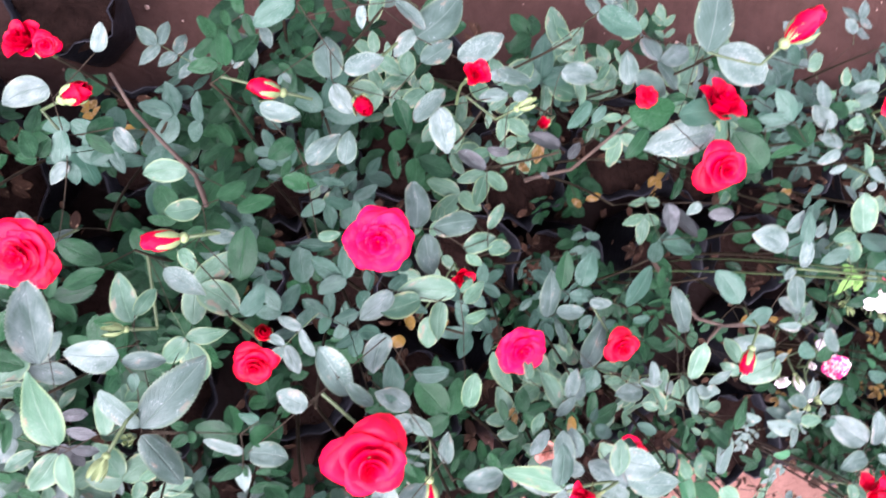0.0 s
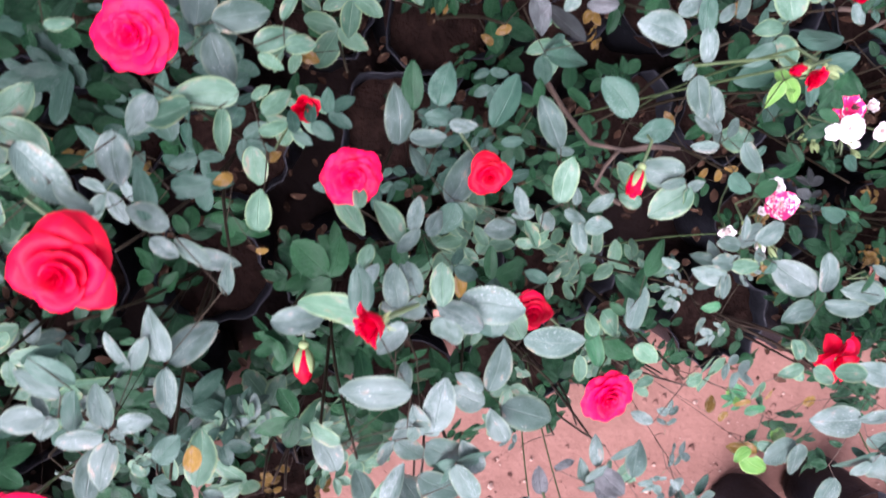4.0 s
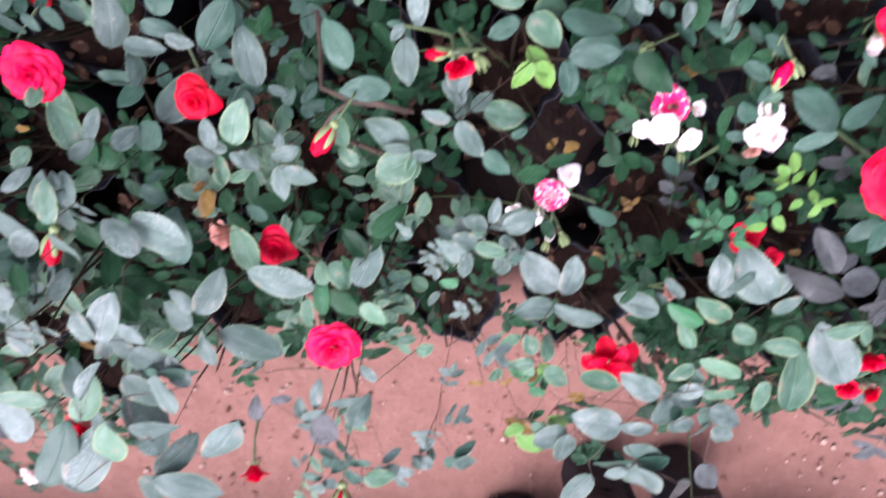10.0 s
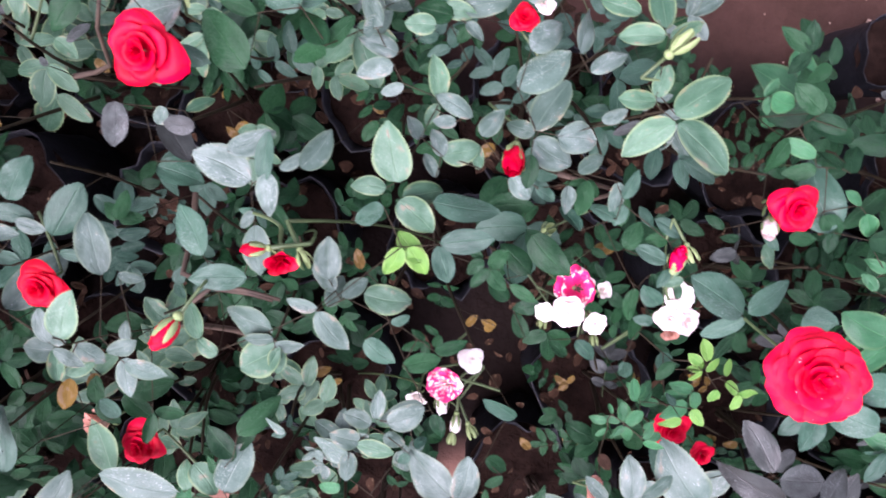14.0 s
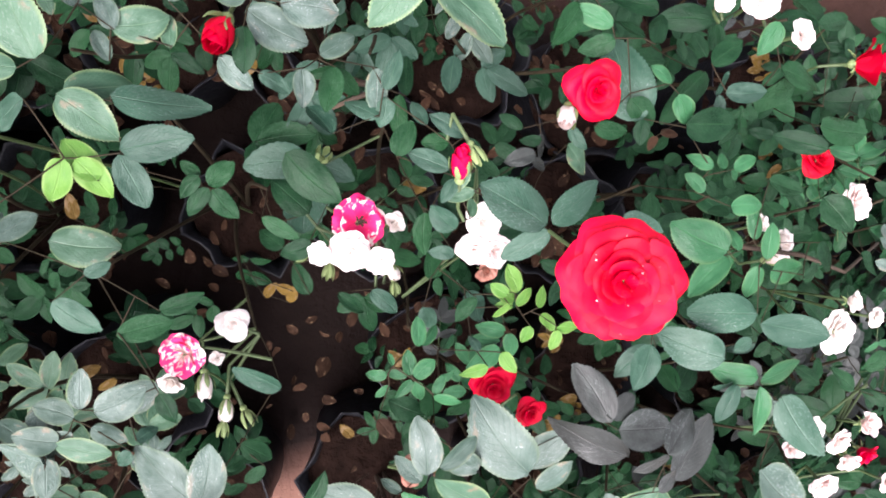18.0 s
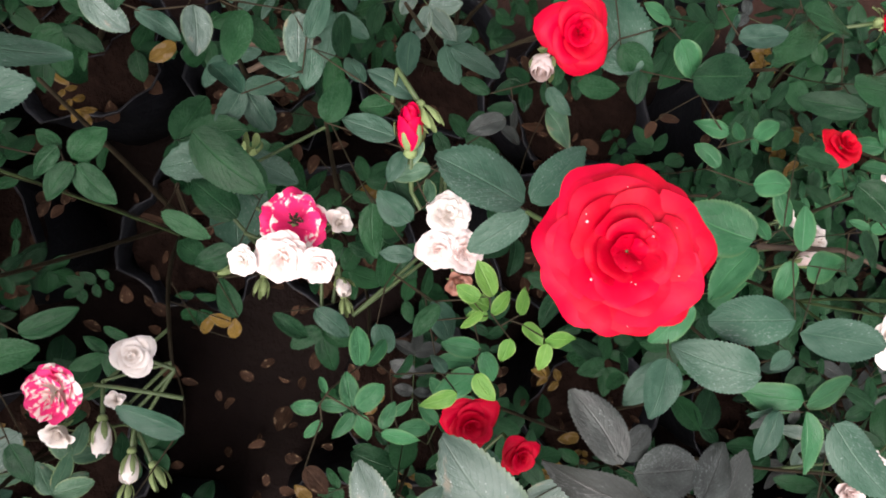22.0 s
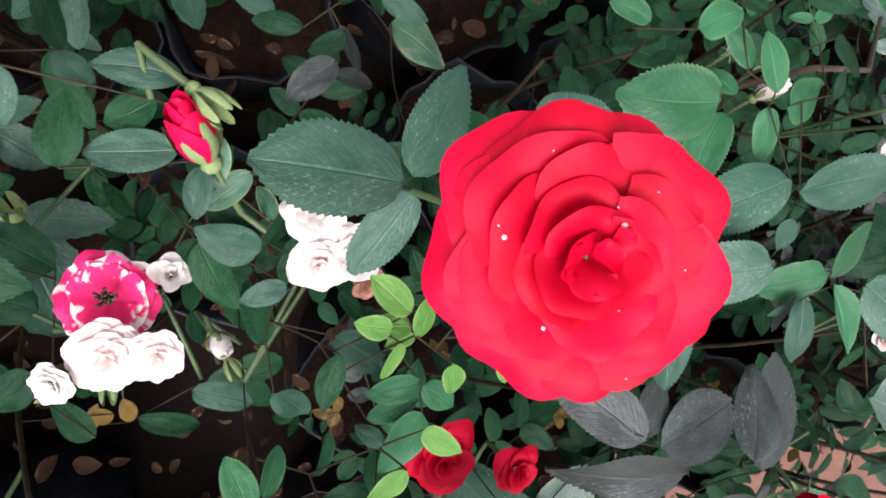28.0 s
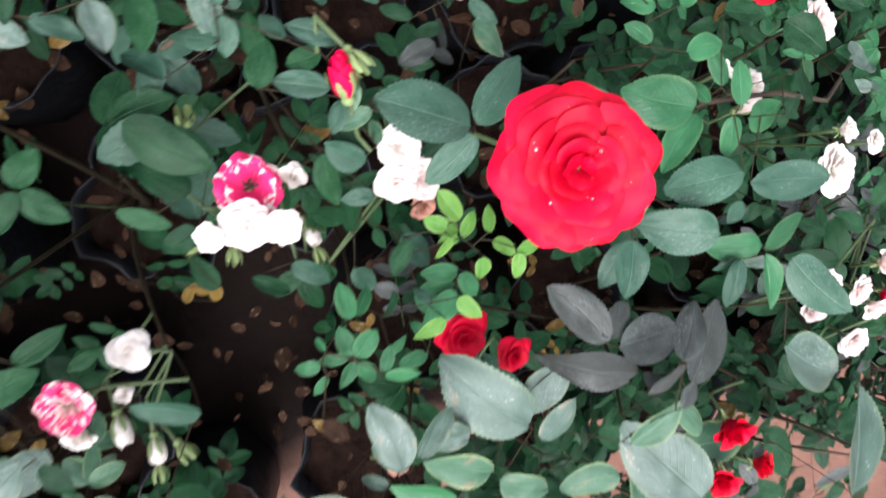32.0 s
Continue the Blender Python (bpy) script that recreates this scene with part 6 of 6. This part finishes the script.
rose_bush(0.625, 0.016, 0.64, 'k', 0.085, 0, 9,
          leaves=[('m', 0.58, 0.044, 0.678, 123, 0.049, 1), ('k', 0.603, 0.014, 0.678, 125, 0.047, 1), ('k', 0.542, -0.012, 0.679, 136, 0.056, 0), ('k', 0.545, 0.034, 0.671, 163, 0.032, 1), ('k', 0.706, 0.061, 0.627, 174, 0.034, 1), ('k', 0.724, 0.054, 0.624, -125, 0.022, 1), ('o', 0.643, -0.025, 0.482, 153, 0.014, 1), ('o', 0.644, -0.034, 0.484, -61, 0.014, 1), ('d', 0.544, -0.079, 0.719, 31, 0.04, 0), ('d', 0.719, -0.033, 0.667, -176, 0.022, 0), ('d', 0.601, -0.085, 0.719, 58, 0.04, 0), ('d', 0.585, -0.088, 0.719, 46, 0.026, 0), ('m', 0.573, -0.099, 0.718, 86, 0.04, 0), ('d', 0.648, 0.037, 0.667, 133, 0.037, 0)]
          + [('d', 0.654, 0.061, 0.647, 92, 0.033, 0), ('d', 0.633, 0.029, 0.667, 44, 0.038, 0), ('d', 0.663, 0.017, 0.667, 164, 0.032, 0), ('d', 0.66, 0.008, 0.667, -157, 0.035, 0), ('d', 0.671, -0.008, 0.667, -155, 0.023, 0), ('e', 0.702, -0.015, 0.667, 107, 0.033, 0), ('e', 0.702, -0.02, 0.667, -126, 0.023, 0), ('e', 0.692, 0.044, 0.666, -177, 0.029, 0), ('e', 0.696, 0.067, 0.625, -6, 0.032, 0), ('e', 0.687, 0.081, 0.625, 177, 0.023, 0), ('d', 0.718, 0.057, 0.625, -42, 0.022, 0), ('e', 0.7, 0.092, 0.625, 82, 0.029, 0), ('d', 0.732, -0.027, 0.667, 157, 0.033, 0), ('d', 0.711, -0.063, 0.667, 118, 0.028, 0)]
          + [('e', 0.677, -0.088, 0.694, 107, 0.049, 0), ('e', 0.667, -0.094, 0.694, -178, 0.03, 0), ('d', 0.689, -0.052, 0.667, 119, 0.025, 0), ('d', 0.707, -0.082, 0.662, 119, 0.025, 0)])
rose_bush(0.828, -0.004, 0.62, 'd', 0.1, 0, 9,
          blooms=[('bud', 'red', 0.771, -0.066, 0.668, 0.023, 40, -100)],
          leaves=[('p', 0.879, -0.013, 0.658, -148, 0.029, 1), ('k', 0.787, -0.052, 0.657, -89, 0.027, 0), ('k', 0.847, -0.069, 0.63, -100, 0.03, 1), ('o', 0.774, -0.045, 0.459, -146, 0.024, 0), ('b', 0.797, -0.088, 0.397, -32, 0.02, 1), ('b', 0.888, -0.083, 0.37, 131, 0.024, 1), ('b', 0.86, -0.082, 0.371, -145, 0.025, 1), ('b', 0.815, -0.083, 0.388, -145, 0.019, 1), ('b', 0.825, -0.056, 0.392, -29, 0.023, 1), ('k', 0.904, -0.08, 0.58, 95, 0.033, 0), ('m', 0.88, -0.102, 0.626, 150, 0.028, 0), ('m', 0.847, -0.116, 0.63, 126, 0.033, 0), ('m', 0.797, -0.081, 0.653, -22, 0.025, 0), ('m', 0.883, -0.082, 0.627, 70, 0.03, 0)]
          + [('d', 0.877, -0.067, 0.627, -89, 0.03, 0), ('d', 0.714, 0.068, 0.625, 16, 0.042, 0), ('d', 0.775, 0.036, 0.655, 50, 0.048, 0), ('d', 0.767, 0.004, 0.655, 38, 0.06, 0), ('e', 0.887, 0.006, 0.661, -173, 0.031, 0), ('e', 0.905, -0.009, 0.665, -139, 0.048, 0), ('e', 0.708, -0.061, 0.665, 17, 0.036, 0), ('d', 0.788, -0.031, 0.651, 60, 0.047, 0), ('d', 0.788, -0.04, 0.651, -22, 0.049, 0), ('d', 0.788, -0.034, 0.654, 162, 0.029, 0), ('d', 0.809, -0.034, 0.65, -1, 0.04, 0), ('d', 0.845, -0.016, 0.654, 30, 0.025, 0), ('d', 0.836, -0.062, 0.632, 34, 0.029, 0), ('d', 0.825, -0.075, 0.65, -87, 0.025, 0)]
          + [('d', 0.742, -0.042, 0.663, 60, 0.033, 0), ('d', 0.772, -0.072, 0.655, -44, 0.031, 0), ('e', 0.743, -0.071, 0.662, 98, 0.023, 0)],
          branches=[[(0.888, -0.076, 0.604), (0.862, -0.087, 0.597), (0.846, -0.095, 0.595)]])
rose_bush(1.018, 0.021, 0.6, 'k', 0.085, 2, 24,
          blooms=[('tea', 'red', 1.041, -0.074, 0.646, 0.048, 16, -90), ('bud', 'blush', 1.016, -0.098, 0.646, 0.018, 40, -119)],
          leaves=[('g', 0.998, 0.026, 0.638, -13, 0.027, 1), ('k', 1.055, -0.032, 0.632, -159, 0.03, 0), ('m', 1.034, -0.097, 0.605, -48, 0.026, 0), ('k', 0.999, -0.1, 0.593, 150, 0.024, 0), ('k', 1.016, -0.108, 0.591, -175, 0.02, 0), ('p', 1.015, -0.103, 0.59, -72, 0.024, 0), ('g', 1.112, -0.068, 0.63, -58, 0.025, 1), ('g', 1.104, -0.06, 0.633, 153, 0.024, 1), ('k', 1.047, -0.097, 0.624, -5, 0.028, 0), ('k', 1.024, -0.01, 0.633, -122, 0.039, 0), ('k', 1.05, 0.018, 0.633, 142, 0.033, 0), ('g', 1.052, -0.022, 0.633, 160, 0.035, 0), ('k', 1.075, 0.005, 0.633, 168, 0.032, 0), ('k', 1.079, -0.029, 0.633, 144, 0.027, 0)]
          + [('k', 1.087, -0.033, 0.633, 71, 0.035, 0), ('k', 1.072, -0.074, 0.63, -41, 0.034, 0), ('k', 1.079, 0.024, 0.6, 154, 0.034, 0), ('k', 1.104, 0.001, 0.6, 171, 0.046, 0), ('e', 0.908, -0.011, 0.665, -30, 0.067, 0)])
rose_bush(1.227, 0, 0.59, 'g', 0.1, 2, 24,
          blooms=[('mini', 'blush', 1.169, 0.011, 0.639, 0.036, 12, 97), ('mini', 'blush', 1.21, -0.014, 0.639, 0.026, 15, 27), ('mini', 'blush', 1.145, 0.028, 0.639, 0.019, 15, 127), ('mini', 'blush', 1.138, 0.002, 0.639, 0.016, 15, -172)],
          leaves=[('g', 1.192, -0.006, 0.63, -116, 0.026, 0), ('m', 1.152, -0.064, 0.629, 6, 0.031, 1), ('b', 1.187, -0.084, 0.461, 2, 0.021, 1), ('b', 1.183, -0.088, 0.461, -113, 0.019, 1), ('k', 1.135, -0.043, 0.633, 37, 0.032, 0), ('k', 1.18, -0.069, 0.623, 12, 0.053, 0), ('k', 1.202, -0.04, 0.623, -21, 0.042, 0), ('k', 1.265, -0.08, 0.597, -3, 0.052, 0), ('k', 1.274, -0.099, 0.6, 169, 0.045, 0), ('k', 1.153, -0.002, 0.6, -178, 0.053, 0), ('k', 1.155, -0.005, 0.6, -83, 0.031, 0), ('k', 1.156, -0.042, 0.59, -124, 0.055, 0)])
rose_bush(1.477, -0.018, 0.46, 'k', 0.085, 12, 30,
          blooms=[('cup', 'red', 1.363, -0.01, 0.55, 0.039, 60, 5)],
          leaves=[('o', 1.425, -0.081, 0.362, 165, 0.034, 0)])
rose_bush(1.682, 0.022, 0.52, 'g', 0.1, 12, 30)
rose_bush(1.887, 0.014, 0.54, 'g', 0.1, 12, 30)
rose_bush(2.07, -0.003, 0.56, 'k', 0.085, 12, 30)
rose_bush(0.03, 0.12, 0.71, 'd', 0.1, 2, 30,
          blooms=[('bud', 'red', 0.07, 0.042, 0.766, 0.018, 30, -62), ('bud', 'red', -0.026, 0.066, 0.704, 0.02, 75, 170)],
          leaves=[('k', 0.098, 0.053, 0.749, -71, 0.033, 0), ('m', 0.012, 0.137, 0.733, -146, 0.041, 1), ('d', 0, 0.074, 0.739, -54, 0.012, 1), ('d', 0.122, 0.118, 0.722, -129, 0.03, 1), ('k', -0.055, 0.084, 0.719, -166, 0.029, 0), ('k', -0.048, 0.08, 0.728, 97, 0.034, 0), ('k', -0.04, 0.083, 0.728, 56, 0.033, 0), ('d', 0.043, 0.065, 0.748, -58, 0.03, 0), ('d', 0.071, 0.137, 0.732, -90, 0.023, 0), ('d', 0.099, 0.138, 0.746, -40, 0.033, 0), ('d', 0.122, 0.086, 0.747, 36, 0.032, 0), ('d', 0.042, 0.07, 0.741, 95, 0.044, 0), ('d', 0.053, 0.077, 0.746, 19, 0.042, 0)])
rose_bush(0.25, 0.13, 0.69, 'd', 0.1, 6, 30,
          blooms=[('green', 'white', 0.264, 0.063, 0.66, 0.018, 50, 30)],
          leaves=[('m', 0.324, 0.153, 0.686, -20, 0.053, 1), ('d', 0.194, 0.081, 0.746, -11, 0.035, 0), ('d', 0.205, 0.074, 0.746, 166, 0.023, 0), ('d', 0.118, 0.108, 0.745, 42, 0.065, 0), ('d', 0.156, 0.091, 0.745, 27, 0.054, 0), ('d', 0.295, 0.094, 0.659, -5, 0.046, 0)])
rose_bush(0.48, 0.1, 0.66, 'd', 0.1, 2, 30,
          blooms=[('cup', 'red', 0.485, 0.073, 0.689, 0.054, 40, 78), ('bud', 'red', 0.52, 0.143, 0.768, 0.028, 50, 59)],
          leaves=[('e', 0.573, 0.101, 0.702, 25, 0.032, 1), ('e', 0.511, 0.015, 0.66, 44, 0.035, 0), ('d', 0.375, 0.081, 0.664, 97, 0.035, 0), ('m', 0.432, 0.048, 0.672, 7, 0.064, 0), ('k', 0.443, 0.069, 0.669, -179, 0.023, 0), ('d', 0.45, 0.115, 0.693, 76, 0.084, 0), ('d', 0.468, 0.122, 0.691, -29, 0.073, 0), ('d', 0.38, 0.091, 0.668, -17, 0.055, 0)])
rose_bush(0.86, 0.06, 0.64, 'd', 0.1, 4, 24,
          blooms=[('tea', 'dark', 0.769, 0.068, 0.635, 0.027, 12, 100), ('mini', 'blush', 0.785, 0.081, 0.635, 0.02, 20, 70), ('green', 'red', 0.902, 0.061, 0.682, 0.02, 70, 50)],
          leaves=[('d', 0.754, 0.093, 0.625, -177, 0.031, 0), ('e', 0.754, 0.096, 0.625, 86, 0.031, 0), ('d', 0.784, 0.104, 0.625, 118, 0.035, 0), ('d', 0.767, 0.077, 0.651, 36, 0.04, 0), ('e', 0.804, 0.096, 0.655, 124, 0.031, 0), ('e', 0.808, 0.094, 0.655, 67, 0.041, 0), ('e', 0.83, 0.11, 0.658, 48, 0.041, 0), ('d', 0.817, 0.038, 0.655, 75, 0.041, 0), ('d', 0.829, 0.024, 0.655, 38, 0.042, 0), ('e', 0.863, 0.077, 0.658, 163, 0.034, 0), ('e', 0.887, 0.067, 0.658, 101, 0.052, 0), ('e', 0.887, 0.061, 0.658, -175, 0.038, 0), ('e', 0.89, 0.062, 0.661, 23, 0.037, 0), ('e', 0.885, 0.009, 0.665, 74, 0.028, 0)]
          + [('e', 0.904, -0.003, 0.665, 39, 0.061, 0)])
rose_bush(-0.55, 0.1, 0.68, 'd', 0.1, 12, 30)
rose_bush(-0.721, -0.84, 0.65, 'd', 0.1, 12, 24)
rose_bush(-0.429, -0.84, 0.65, 'd', 0.1, 12, 24)
rose_bush(-0.212, -0.84, 0.63, 'd', 0.1, 12, 24,
          leaves=[('o', -0.246, -0.726, 0.348, -1, 0.034, 1), ('o', -0.178, -0.746, 0.335, 169, 0.03, 1), ('o', -0.184, -0.708, 0.359, -60, 0.033, 1)])
rose_bush(0.047, -0.84, 0.6, 'g', 0.1, 12, 24,
          leaves=[('k', 0.004, -0.723, 0.621, 58, 0.051, 1)])
rose_bush(-0.72, -1.523, 0.42, 'g', 0.08, 3, 0, wide=0.05)
rose_bush(-0.515, -1.556, 0.42, 'd', 0.08, 3, 0, wide=0.05)
rose_bush(-0.295, -1.574, 0.42, 'p', 0.08, 3, 0, wide=0.05)
rose_bush(-0.122, -1.566, 0.42, 'd', 0.08, 3, 0, wide=0.05)
rose_bush(0.165, -1.544, 0.42, 'p', 0.08, 3, 0, wide=0.05)
rose_bush(0.328, -1.592, 0.42, 'd', 0.08, 3, 0, wide=0.05)
rose_bush(0.536, -1.522, 0.42, 'p', 0.08, 3, 0, wide=0.05)
rose_bush(0.726, -1.53, 0.42, 'p', 0.08, 3, 0, wide=0.05)
rose_bush(0.934, -1.322, 0.42, 'p', 0.08, 3, 0, wide=0.05)
rose_bush(1.125, -1.365, 0.42, 'p', 0.08, 3, 0, wide=0.05)
rose_bush(1.328, -1.328, 0.42, 'd', 0.08, 3, 0, wide=0.05)
rose_bush(1.522, -1.332, 0.42, 'g', 0.08, 3, 0, wide=0.05)
rose_bush(1.673, -1.341, 0.42, 'g', 0.08, 3, 0, wide=0.05)
rose_bush(1.892, -1.348, 0.42, 'p', 0.08, 3, 0, wide=0.05)
